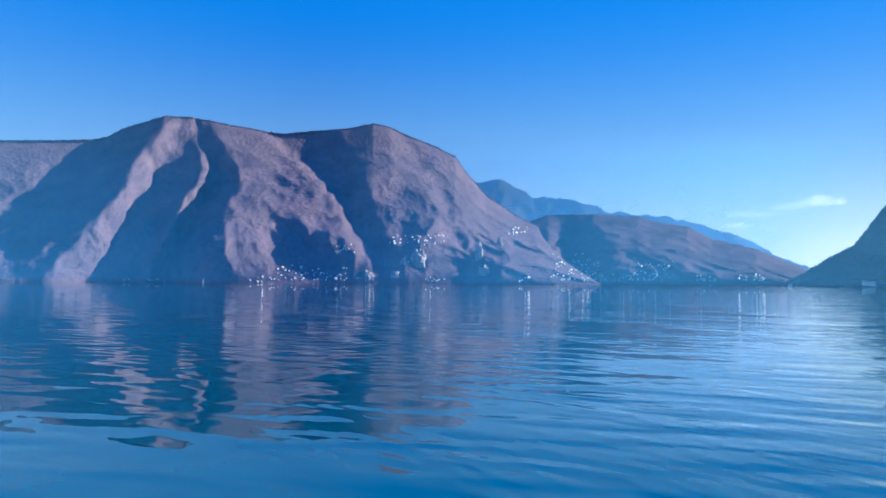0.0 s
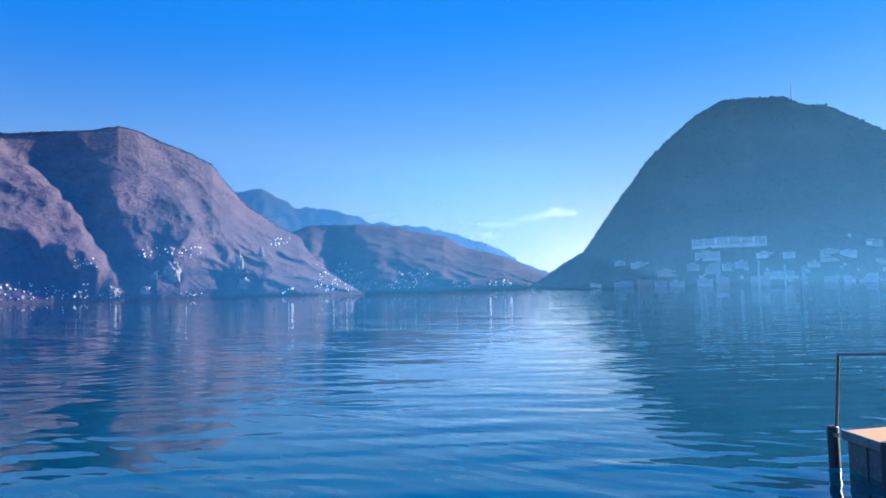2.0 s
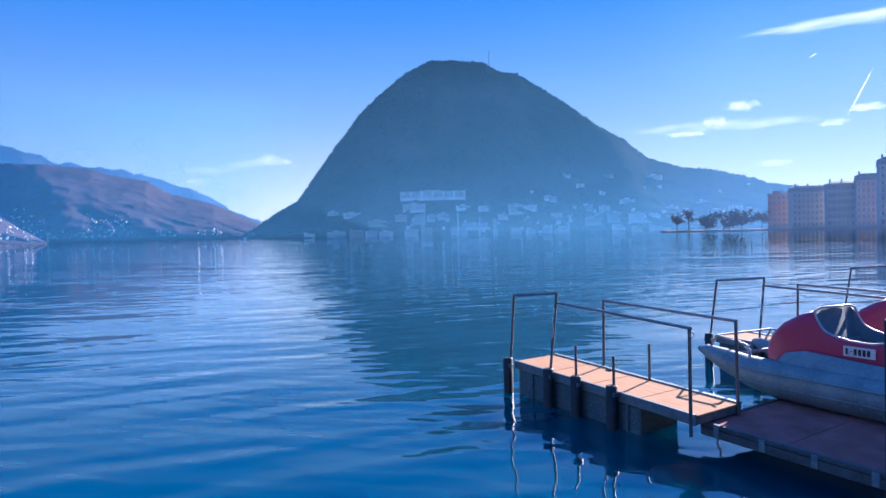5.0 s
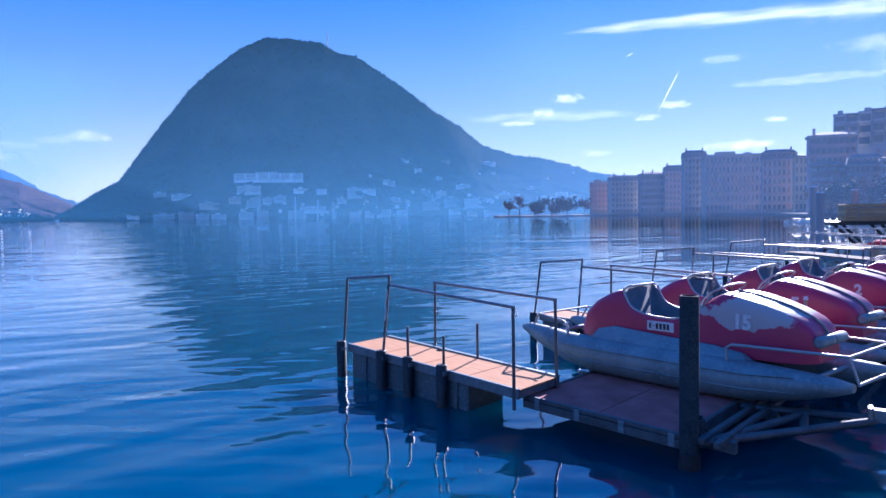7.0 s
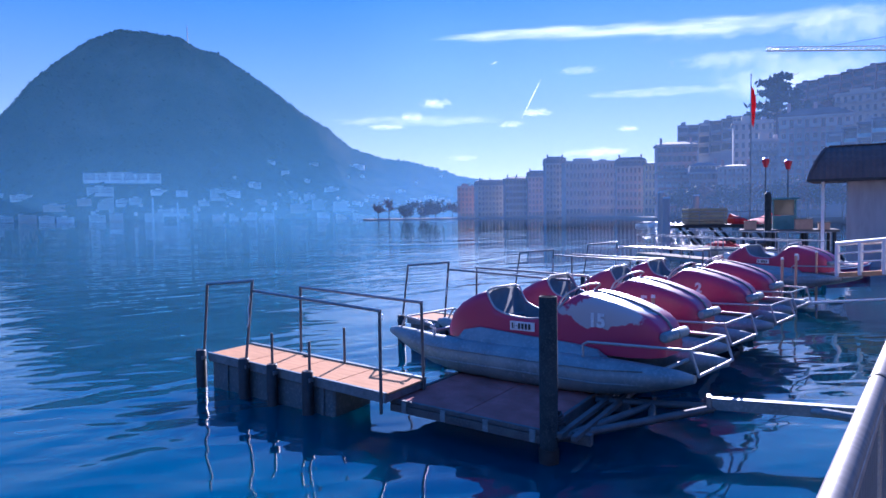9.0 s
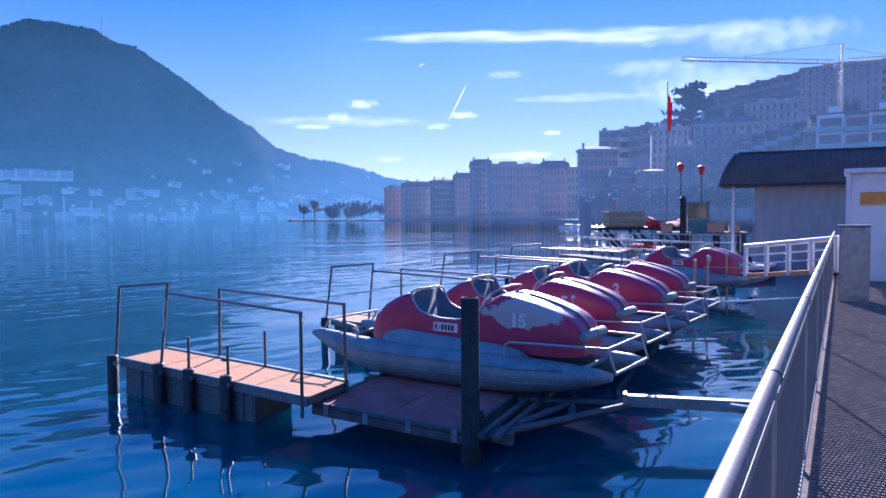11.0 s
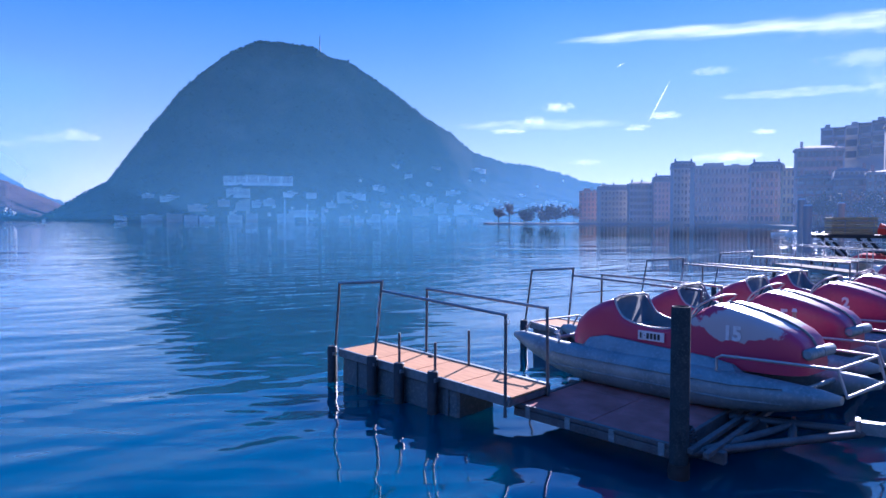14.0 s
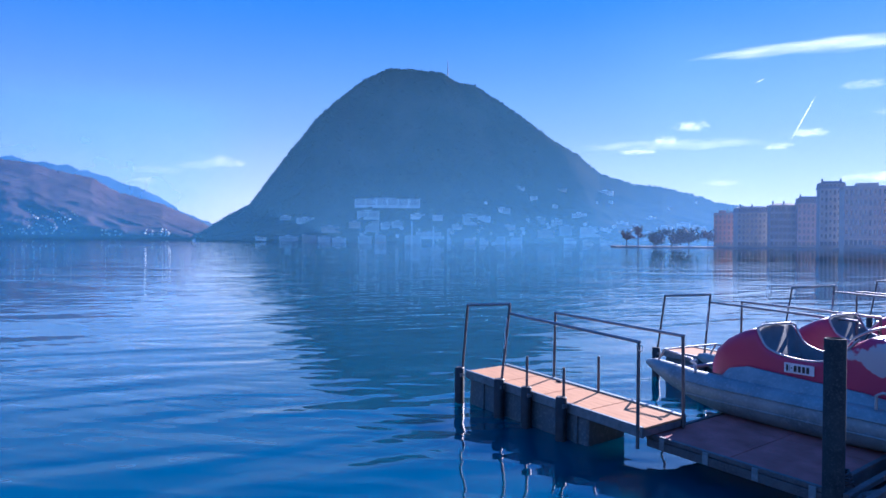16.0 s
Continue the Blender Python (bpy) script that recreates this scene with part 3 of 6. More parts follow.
cloud(27.92, 6.49, 2.14, 0.61, CLOUD, 0)
cloud(25.36, 4.78, 6.76, 1.08, CLOUD, 0)
cloud(12.12, 7.52, 14.09, 0.95, WISP, 0)
cloud(15.21, 4.58, 2.82, 0.61, WISP, 0)
cloud(24.32, 11.01, 3.6, 0.75, WISP, 0)
cloud(30.0, 9.11, 11.83, 0.81, WISP, 0)
cloud(40.0, 9.84, 12.4, 2.7, WISP, 0)
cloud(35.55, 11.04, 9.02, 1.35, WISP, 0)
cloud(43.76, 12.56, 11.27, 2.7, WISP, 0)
cloud(38.56, 9.0, 11.27, 2.03, WISP, 0)
cloud(-23.08, 6.01, 4.28, 1.08, CLOUD, 0)
cloud(-28.38, 4.37, 2.48, 0.61, CLOUD, 0)
cloud(-27.71, 5.18, 4.51, 0.61, WISP, 0)
cloud(-25.08, 5.62, 2.82, 0.68, WISP, 0)
cloud(20.6, 9.0, 3.83, 0.13, TRAIL, -63, "thin straight white vapour trail in the sky", "vapour_trail")
cloud(17.75, 11.81, 0.68, 0.09, TRAIL, -25, "thin straight white vapour trail in the sky", "vapour_trail")

# ---------- promenade, quay wall and railing ----------
U = Vector((0.748, 0.664, 0))       # along the quay
N = Vector((-0.664, 0.748, 0))      # out over the lake
Q0 = Vector((0.97, 1.08, 0)) - U * 1.2  # a point under the handrail
FLOOR_Z, RAIL_Z = 1.21, 2.33
QUAY_M = Matrix(((U.x, N.x, 0, Q0.x), (U.y, N.y, 0, Q0.y), (0, 0, 1, 0), (0, 0, 0, 1)))
ob = link("pavement", box(-40, 60, -9, 0.12, FLOOR_Z - 0.25, FLOOR_Z), ASPHALT)
ob.matrix_world = QUAY_M
tagged(ob, "worn grey concrete promenade along the lake", "pavement", kind="structure")
# low thin bars laid across the promenade, one every 5 cm
verts, faces = [], []
for i in range(640):
    u, k = -10 + i * 0.05, len(verts)
    verts += [(x, y, FLOOR_Z + z) for x, z in ((u, -0.004), (u + 0.004, 0.011), (u + 0.022, 0.011), (u + 0.026, -0.004)) for y in (-2.6, -0.04)]
    faces += [(k, k + 2, k + 3, k + 1), (k + 2, k + 4, k + 5, k + 3), (k + 4, k + 6, k + 7, k + 5), (k, k + 6, k + 4, k + 2), (k + 1, k + 3, k + 5, k + 7), (k, k + 1, k + 7, k + 6)]
me = bpy.data.meshes.new("pavement_ribs")
me.from_pydata(verts, [], faces)
me.materials.append(ASPHALT)
rib = new("pavement_ribs", me)
rib.parent = ob
tagged(rib, kind="stuff")
ob = link("wall_quay", box(-40, 60, -0.5, 0.06, -2.5, FLOOR_Z - 0.25), QUAY)
ob.matrix_world = QUAY_M
tagged(ob, "rough stone quay wall rising from the water", "quay wall", kind="structure")
ob = link("ground", box(-60, 120, -160, -9, -1, FLOOR_Z - 0.01), ASPHALT)
ob.matrix_world = QUAY_M
tagged(ob, "paved ground of the town behind the promenade", "ground", kind="structure")

SEG = 2.4
rail = empty("railing", QUAY_M @ pose(-2 * SEG, 0, FLOOR_Z))
RH = RAIL_Z - FLOOR_Z
part("handrail", tube([(0.004, 0, RH - 0.028), (SEG - 0.004, 0, RH - 0.028)], 0.028, 14), HANDRAIL, rail, "thick round steel handrail")
part("post", box(0.0, 0.05, -0.012, 0.012, 0, RH - 0.05, 0.003), STEEL, rail)
part("bottom_rail", box(0.05, SEG, -0.015, 0.015, 0.07, 0.1, 0.003), STEEL, rail)
part("top_rail", box(0.05, SEG, -0.015, 0.015, RH - 0.12, RH - 0.09, 0.003), STEEL, rail)
part("coupling", tube([(-0.012, 0, RH - 0.028), (0.012, 0, RH - 0.028)], 0.031, 14), BLACK, rail)
first = None
for i in range(1, 31):
    m = pose(0.05 + i * (SEG - 0.05) / 31, 0, 0)
    if first is None:
        first = part("baluster", box(-0.005, 0.005, -0.005, 0.005, 0.1, RH - 0.12), DARKSTEEL, rail)
        first.matrix_basis = m
    else:
        twin(first, m)
tagged(rail, "grey steel railing with round handrail and thin balusters", "railing", "railing sections along the quay")
for i in range(-1, 10):
    copy_thing(rail, QUAY_M @ pose(i * SEG, 0, FLOOR_Z))

# ---------- docks ----------
A = Vector((0.595, -0.804, 0))      # from the lake end towards the shore
C = Vector((0.69, 0.724, 0))       # across, away from the camera
DOCK_Z, SLIP_Z = 0.68, 0.47


TURN = math.degrees(math.atan2(A.y, A.x))
SHEAR = pose(0, 0, 0, 0, 0, -TURN) @ Matrix(((A.x, C.x, 0, 0), (A.y, C.y, 0, 0), (0, 0, 1, 0), (0, 0, 0, 1)))


def frame_of(o, z):
    return pose(o[0], o[1], z, 0, 0, TURN)


def shear(ob):
    """The jetties run slightly askew to their ends."""
    for ch in ob.children_recursive:
        if ch.parent == ob:
            ch.matrix_parent_inverse = SHEAR
    return ob


def make_dock():
    """Narrow walkway with tubular rails; local x towards the shore, y across, z up from the deck."""
    L, W = 4.02, 1.0
    d = empty("dock_walkway")
    lean = Matrix(((1, 0, 0, 0), (0, 1, 0, 0), (-0.036, 0, 1, 0), (0, 0, 0, 1)))
    for i in range(4):
        part("deck_panel", box(i * L / 4 + 0.008, (i + 1) * L / 4 - 0.008, 0.05, W - 0.05, -0.025, 0.0, 0.004), DECK, d)
    for y0 in (0.0, W - 0.05):
        part("side_beam", box(0, L, y0, y0 + 0.05, -0.12, 0.012, 0.006), STEEL, d, "galvanised steel channel")
        part("edge_strip", box(0, L, y0 - 0.012, y0 + 0.03 if y0 == 0 else y0 + 0.062, 0.0, 0.02, 0.003), ALU, d)
    for i in range(5):
        part("cross_beam", box(i * (L - 0.06) / 4, i * (L - 0.06) / 4 + 0.06, 0.05, W - 0.05, -0.11, -0.03), STEEL, d)
    part("pontoon", box(0.04, 3.0, 0.06, W - 0.08, -0.75, -0.12, 0.03), FLOATBOX, d, "dark weathered float box")
    for x in (0.45, 1.6, 2.75):
        part("strap", box(x, x + 0.06, 0.03, W + 0.008, -0.6, -0.11), FLOATBOX, d)
    for ch in d.children:
        ch.matrix_basis = lean
    # black sleeves of the piles with posts standing in them
    for x, w in ((-0.13, 0.09), (1.05, 0.095), (1.75, 0.09), (2.55, 0.09)):
        part("pile_sleeve", tube([(x, -0.05, -1.6), (x, -0.05, 0.03), (x, -0.05, 0.05)], [w, w, w * 0.8], 12), BLACK, d, "black plastic pile sleeve")
        part("bracket", box(x - 0.09, x + 0.09, -0.1, 0.0, -0.1, -0.04, 0.005), STEEL, d)
    for name, p, q in (("post", (-0.15, 0.03, 0.0), (0.08, -0.03, 1.13)), ("post", (1.05, 0.0, 0.0), (1.1, 0.13, 1.22)), ("post", (L, -0.09, -0.3), (L, -0.09, 1.0)),
                       ("far_post", (1.28, 1.03, -0.05), (1.3, 1.03, 1.05)), ("far_post", (L + 0.02, 0.9, -0.2), (L + 0.02, 0.87, 1.0))):
        part(name, tube([p, q], 0.024), DULLSTEEL, d)
    part("end_rail", tube([(0.06, -0.03, 1.13), (1.12, 0.13, 1.22)], 0.024), STEEL, d)
    part("rail", tube([(1.08, 0.13, 1.07), (L + 0.02, -0.09, 1.0)], 0.022), STEEL, d, "round steel tube rail")
    part("rail", tube([(1.28, 1.03, 1.05), (L + 0.04, 0.87, 1.0)], 0.022), STEEL, d)
    for x, y, h in ((1.75, -0.04, 0.5), (2.55, 0.0, 0.45), (2.42, 0.93, 0.5)):
        part("stub_post", tube([(x, y, -0.1), (x, y, h)], 0.022), DULLSTEEL, d)
    part("ring", tube([(L + 0.05 + 0.04 * math.cos(k), -0.11, 0.93 + 0.04 * math.sin(k)) for k in range(7)], 0.006, 5), STEEL, d)
    part("rope", tube([(1.09 + 0.012 * math.sin(k * 1.3), 0.07 - 0.006 * k, 1.0 - 0.06 * k) for k in range(9)], 0.01, 5), NUMWHITE, d)
    part("cleat", box(1.5, 1.62, 0.86, 0.9, -0.055, 0.0, 0.01), BLACK, d)
    ch = bmesh.new()
    for k in range(16):
        x, y = 1.75 + k * 0.035, 0.12 + 0.1 * math.sin(k * 0.45)
        add_box(ch, x - 0.02, x + 0.02, y - 0.012, y + 0.012, 0.004 - 0.036 * x, 0.024 - 0.036 * x, 0.004)
    part("chain", ch, BLACK, d, "rusty black chain lying on the boards")
    tagged(d, "narrow jetty walkway of tan boards with steel rails", "jetty", "jetties of the boat hire")
    return d


def make_slip():
    """Low red-brown platform on a steel frame that carries the boats."""
    d = empty("boat_slip")
    for i in range(2):
        for j in range(4):
            part("deck_panel", box(i * 1.12 + 0.006, i * 1.12 + 1.114, j * 1.3 + 0.006, j * 1.3 + 1.294, -0.02, 0.0, 0.004), SLIPDECK, d)
    for x in (0.0, 2.28):
        part("end_channel", box(x - 0.06, x, 0, 5.2, -0.15, 0.012, 0.006), DULLSTEEL, d)
    part("edge_channel", box(-0.06, 2.3, -0.05, 0.0, -0.15, -0.05, 0.005), DULLSTEEL, d)
    part("edge_channel", box(-0.06, 2.3, -0.05, 0.0, -0.04, 0.014, 0.005), DULLSTEEL, d)
    for i in range(4):
        part("clip", box(0.15 + i * 0.65, 0.23 + i * 0.65, -0.065, -0.05, -0.14, 0.0, 0.004), ALU, d)
    for y in (0.25, 1.75, 3.2, 4.7):
        part("skid_beam", box(-0.3, 2.75, y, y + 0.1, -0.17, -0.04, 0.006), DULLSTEEL, d)
    for x in (2.42, 2.6):
        part("roller_bar", box(x, x + 0.07, 0, 5.2, -0.06, 0.0, 0.006), DULLSTEEL, d)
    for p, q in (((2.32, 0.02, -0.1), (3.78, 1.95, 0.02)), ((2.5, 0.3, -0.08), (3.05, 1.82, -0.02)), ((2.3, 1.7, -0.05), (3.78, 2.02, 0.02)), ((3.05, 1.8, -0.03), (3.2, 1.2, -0.05))):
        part("brace", sweep(bmesh.new(), [p, q], 0.05, 4), DULLSTEEL, d)
    part("float_tank", box(0.35, 2.05, 0.5, 4.8, -0.55, -0.16, 0.04), FLOATBOX, d)
    part("mooring_line", tube([(2.3 + 0.13 * math.cos(k * 1.1) * (1 - k * 0.02), 0.25 + 0.16 * math.sin(k * 1.1), 0.02 + k * 0.004) for k in range(26)], 0.014, 6), BLACK, d)
    tagged(d, "low red-brown boat platform on a steel frame", "boat slip", "boat slips of the hire")
    return d


DOCK0 = Vector((-1.03, 12.15, 0))
SLIP0 = Vector((1.54, 9.19, 0))
STEPS = ((0, 0), (3.85, 3.0), (7.75, 6.85), (11.6, 10.7))
dock = shear(make_dock())
dock.matrix_world = frame_of(DOCK0, DOCK_Z)
slip = shear(make_slip())
slip.matrix_world = frame_of(SLIP0, SLIP_Z)
for k in range(1, 4):
    o = Vector((*STEPS[k], 0))
    copy_thing(dock, frame_of(DOCK0 + o, DOCK_Z))
    c = copy_thing(slip, frame_of(SLIP0 + o, SLIP_Z))
    for ch in list(c.children):
        if ch.name.startswith(("brace", "skid_beam", "roller_bar", "mooring_line")):
            bpy.data.objects.remove(ch)


def make_pile(x, y, top, r=0.115):
    bm = bmesh.new()
    seg = 20
    rr = [(r, -2.5), (r, top), (r - 0.012, top + 0.008), (r - 0.02, top), (r - 0.02, top - 0.3)]
    rings = [[bm.verts.new((q * math.cos(i * math.tau / seg), q * math.sin(i * math.tau / seg), z)) for i in range(seg)] for q, z in rr]
    for q, w in zip(rings, rings[1:]):
        for i in range(seg):
            bm.faces.new((q[i], q[(i + 1) % seg], w[(i + 1) % seg], w[i])).smooth = True
    bm.faces.new(rings[-1])
    d = empty("mooring_pile", pose(x, y, 0))
    part("pipe", bm, PILE_M, d)
    part("collar", tube([(0, 0, 0.1), (0, 0, 0.28)], r + 0.012, 20), BLACK, d)
    return tagged(d, "tall hollow dark mooring pile standing in the water", "mooring pile")


make_pile(2.93, 7.33, 1.955, 0.101)

# arms that hold the slips off the quay
def make_boom(m):
    d = empty("mooring_boom", m)
    part("beam", box(-0.1, 2.6, -0.06, 0.06, -0.07, 0.07, 0.008), ALU, d)
    part("strut", sweep(bmesh.new(), [(1.25, 0.04, 0), (2.6, 0.75, 0)], 0.055, 4), ALU, d)
    part("strut", sweep(bmesh.new(), [(1.0, -0.04, 0), (2.6, -0.75, 0)], 0.055, 4), ALU, d)
    part("joint_plate", box(-0.14, -0.08, -0.09, 0.09, -0.08, 0.09, 0.01), STEEL, d)
    return tagged(d, "grey steel boom bracing the slip to the quay", "mooring boom", "mooring booms")


make_boom(Matrix.Translation((5.2, 7.55, 0.55)) @ pose(0, 0, 0, 0, 0, math.degrees(math.atan2(-0.55, 0.83))))
o = empty("mooring_spar", pose(13.2, 15.6, 0.5, 0, 0, -22))
part("tube", tube([(0, 0, 0), (4.6, 0, 0.25)], 0.035, 8), WHITE, o)
part("bracket", box(-0.15, 0.0, -0.08, 0.08, -0.1, 0.1, 0.01), STEEL, o)
tagged(o, "thin white spar holding the jetty off the quay", "mooring spar")

# ---------- pedal boats ----------
def curve(pts, n=5):
    """Points of a smooth line through the given ones."""
    p = [Vector(q) for q in pts]
    p = [p[0] * 2 - p[1]] + p + [p[-1] * 2 - p[-2]]
    out = []
    for a, b_, c, d in zip(p, p[1:], p[2:], p[3:]):
        for k in range(n):
            t = k / n
            out.append(0.5 * ((2 * b_) + (c - a) * t + (2 * a - 5 * b_ + 4 * c - d) * t * t + (3 * b_ - a - 3 * c + d) * t ** 3))
    return out + [p[-2]]


HULL = [(0.97, 1.08, 0.28), (1.0, 1.16, 0.35), (1.1, 1.36, 0.4), (1.3, 1.53, 0.44), (1.55, 1.66, 0.455), (1.78, 1.74, 0.46), (1.84, 1.6, 0.46), (1.95, 1.46, 0.46),
        (2.2, 1.38, 0.46), (2.6, 1.36, 0.46), (2.9, 1.44, 0.46), (3.06, 1.58, 0.455), (3.2, 1.72, 0.455), (3.32, 1.775, 0.45), (3.55, 1.75, 0.445), (3.85, 1.68, 0.435),
        (4.1, 1.6, 0.42), (4.3, 1.51, 0.395), (4.41, 1.42, 0.36), (4.48, 1.3, 0.3), (4.5, 1.16, 0.27)]


def hull_mesh(worn):
    bm = bmesh.new()
    half = [(1, 0), (1, 0.45), (0.995, 0.7), (0.975, 0.84), (0.93, 0.93), (0.86, 0.975), (0.8, 0.985), (0.5, 0.998), (0.18, 1.0)]
    rim_ = [(1, 0), (1, 0.5), (0.998, 0.8), (0.985, 0.94), (0.95, 1.0), (0.88, 1.0), (0.84, None), (0.5, None), (0.18, None)]
    rings = []
    for x, zt, w in HULL:
        zb = 0.98 if x < 3.4 else 0.98 + 0.1 * max(0, (x - 4.2))
        sec = rim_ if 1.82 < x < 3.1 else half
        ring = [(-y, f) for y, f in sec] + [(y, f) for y, f in sec[::-1]]
        rings.append([bm.verts.new((x, y * w, 1.02 if f is None else zb + (zt - zb) * f)) for y, f in ring])
    ss = rings[0]
    for (hx, _, _), q, w in zip(HULL, rings, rings[1:]):
        for k in range(len(ss) - 1):
            f = bm.faces.new((q[k], w[k], w[k + 1], q[k + 1]))
            f.smooth = True
            if 1.75 < hx < 3.1 and 5 <= k <= 11:
                f.material_index = 1
    bm.faces.new(rings[0])
    bm.faces.new(rings[-1][::-1])
    bmesh.ops.recalc_face_normals(bm, faces=bm.faces)
    return bm


def hull_top(x):
    return lerp_table([(a, c) for a, c, _ in HULL], x)


def text_part(name, body, size, material, parent, m, label=""):
    cu = bpy.data.curves.new(name, "FONT")
    cu.body = body
    cu.size = size
    cu.extrude = 0.004
    cu.offset = 0.011
    cu.align_x = "CENTER"
    t = new(name, cu)
    dg = bpy.context.evaluated_depsgraph_get()
    me = bpy.data.meshes.new_from_object(t.evaluated_get(dg))
    bpy.data.objects.remove(t)
    me.materials.clear()
    me.materials.append(material)
    o = new(name, me)
    o.parent = parent
    o.matrix_basis = m
    if label:
        o["label"] = label
    return o


def make_boat(number, worn=False):
    """Twin-hull pedal boat; x from stern to bow, y across, z from the slip's deck (0.48 over the water)."""
    d = empty("pedal_boat")
    Z = -0.48
    up = Matrix.Translation((0, 0, Z))

    def P(name, bm, material, label="", smooth=False, parent=None):
        o = part(name, bm, material, parent or d, label, smooth)
        if parent is None:
            o.matrix_basis = up
        return o

    hull = P("hull", hull_mesh(worn), [RED_WORN if worn else RED, GREY_IN], "red hull with a faded patch" if worn else "glossy red hull")
    for sy in (-1, 1):
        tab = [(-0.03, 1.0, 0.05, 0.05), (0.12, 0.985, 0.11, 0.1), (0.45, 0.9, 0.17, 0.17), (0.9, 0.8, 0.21, 0.23), (1.4, 0.755, 0.23, 0.27), (2.2, 0.745, 0.235, 0.275), (3.2, 0.745, 0.235, 0.275),
               (3.8, 0.755, 0.23, 0.25), (4.35, 0.79, 0.19, 0.19), (4.8, 0.835, 0.13, 0.11), (5.0, 0.855, 0.06, 0.05)]
        rings = [[(x, sy * 0.6 + ry * (math.cos(k * math.tau / 14)), zc + rz * math.sin(k * math.tau / 14) * (0.92 if math.sin(k * math.tau / 14) > 0 else 1)) for k in range(14)] for x, zc, ry, rz in tab]
        fl = P("float", loft(rings), ALU, "dented dull aluminium float")
        for zz in (0.86, 0.68):
            part("seam", tube([(0.9, sy * 0.8, zz + 0.01), (1.4, sy * 0.828, zz), (3.2, sy * 0.832, zz), (3.8, sy * 0.82, zz), (4.4, sy * 0.76, zz + 0.04)], 0.011, 6), ALU, fl)
        # raised side panel between float and hull
        prof = [(1.3, 1.0), (1.42, 1.12), (1.7, 1.18), (2.6, 1.13), (3.3, 1.1), (3.66, 1.05), (3.82, 0.95)]
        rr = [[(x, sy * 0.45, 0.9), (x, sy * 0.475, zt), (x, sy * 0.52, zt), (x, sy * 0.68, 0.94)] for x, zt in prof]
        P("side_panel", loft(rr, smooth=False), ALU, "embossed aluminium side panel")
        part("tip_cap", tube([(-0.06, sy * 0.6, 1.0), (-0.01, sy * 0.6, 1.0), (0.02, sy * 0.6, 1.0)], [0.02, 0.052, 0.056], 10), BLACK, fl)
    # cockpit rim, windscreen hoop and seats
    rim = [(1.8, 0.43, 1.72)] + [(x, 0.43, hull_top(x) + 0.012) for x in (1.86, 1.96, 2.2, 2.6, 2.9, 3.06, 3.2)]
    for sy in (-1, 1):
        P("rim", tube(curve([(x, sy * y, z) for x, y, z in rim]), 0.016, 6), STAINLESS)
    P("rim", tube([(1.8, -0.43, 1.72), (1.8, -0.3, 1.76), (1.8, 0.3, 1.76), (1.8, 0.43, 1.72)], 0.016, 6), STAINLESS)
    P("front_hoop", tube(curve([(2.98, -0.42, 1.5), (3.08, -0.4, 1.7), (3.26, -0.34, 1.83), (3.3, 0.0, 1.87), (3.26, 0.34, 1.83), (3.08, 0.4, 1.7), (2.98, 0.42, 1.5)]), 0.014, 6), STAINLESS)
    for sy in (-0.2, 0.2):
        s = P("seat", box(1.95, 2.4, sy - 0.17, sy + 0.17, 1.03, 1.16, 0.03), GREY_IN)
        part("backrest", box(1.88, 1.96, sy - 0.17, sy + 0.17, 1.12, 1.34, 0.03), GREY_IN, s)
    w = P("steering_wheel", tube([(2.98 + 0.04 * math.sin(k * math.tau / 14), 0.25 + 0.15 * math.cos(k * math.tau / 14), 1.66 + 0.14 * math.sin(k * math.tau / 14)) for k in range(15)], 0.012, 6), BLACK)
    part("column", tube([(2.98, 0.25, 1.66), (3.15, 0.25, 1.55)], 0.015, 6), STEEL, w)
    # a steel strip over the bonnet and a lamp-like pair of bow tubes
    P("bonnet_strip", tube([(x, 0.0, hull_top(x) + 0.002) for x in (3.34, 3.6, 3.9, 4.1, 4.3, 4.41, 4.48)], 0.026, 6), DARKSTEEL)
    for sy in (-0.13, 0.13):
        P("bow_roller", tube([(4.51, sy * 0.1, 1.27), (4.51, sy * 2.6, 1.27), (4.51, sy * 2.75, 1.27)], [0.07, 0.07, 0.045], 12), ALU, "grey roller across the bow")
    # bumpers fore and aft
    for sy in (-1, 1):
        P("bow_bumper", tube([(3.55, sy * 0.7, 0.98), (3.55, sy * 0.7, 1.14), (3.62, sy * 0.7, 1.18), (4.5, sy * 0.68, 1.2), (4.95, sy * 0.62, 1.2)], 0.018, 8), STAINLESS)
        P("bumper_strut", tube([(4.95, sy * 0.62, 1.2), (5.05, sy * 0.6, 0.9)], 0.018, 8), STAINLESS)
        P("stern_bumper", tube([(0.95, sy * 0.66, 0.72), (0.95, sy * 0.66, 1.12), (0.85, sy * 0.64, 1.18), (0.3, sy * 0.6, 1.24)], 0.016, 8), STAINLESS)
        P("stern_strut", tube([(0.3, sy * 0.6, 1.24), (0.15, sy * 0.6, 1.0)], 0.016, 8), STAINLESS)
    P("bow_bumper", tube([(4.95, -0.62, 1.2), (4.95, 0.62, 1.2)], 0.018, 8), STAINLESS)
    P("bumper_bar", tube([(5.05, -0.6, 0.9), (5.05, 0.6, 0.9)], 0.02, 8), STAINLESS)
    P("stern_bumper", tube([(0.3, -0.6, 1.24), (0.3, 0.6, 1.24)], 0.016, 8), STAINLESS)
    P("cross_tube", tube([(0.55, -0.6, 0.98), (0.55, 0.6, 0.98)], 0.03, 8), ALU)
    P("cross_tube", tube([(4.5, -0.6, 0.86), (4.5, 0.6, 0.86)], 0.03, 8), ALU)
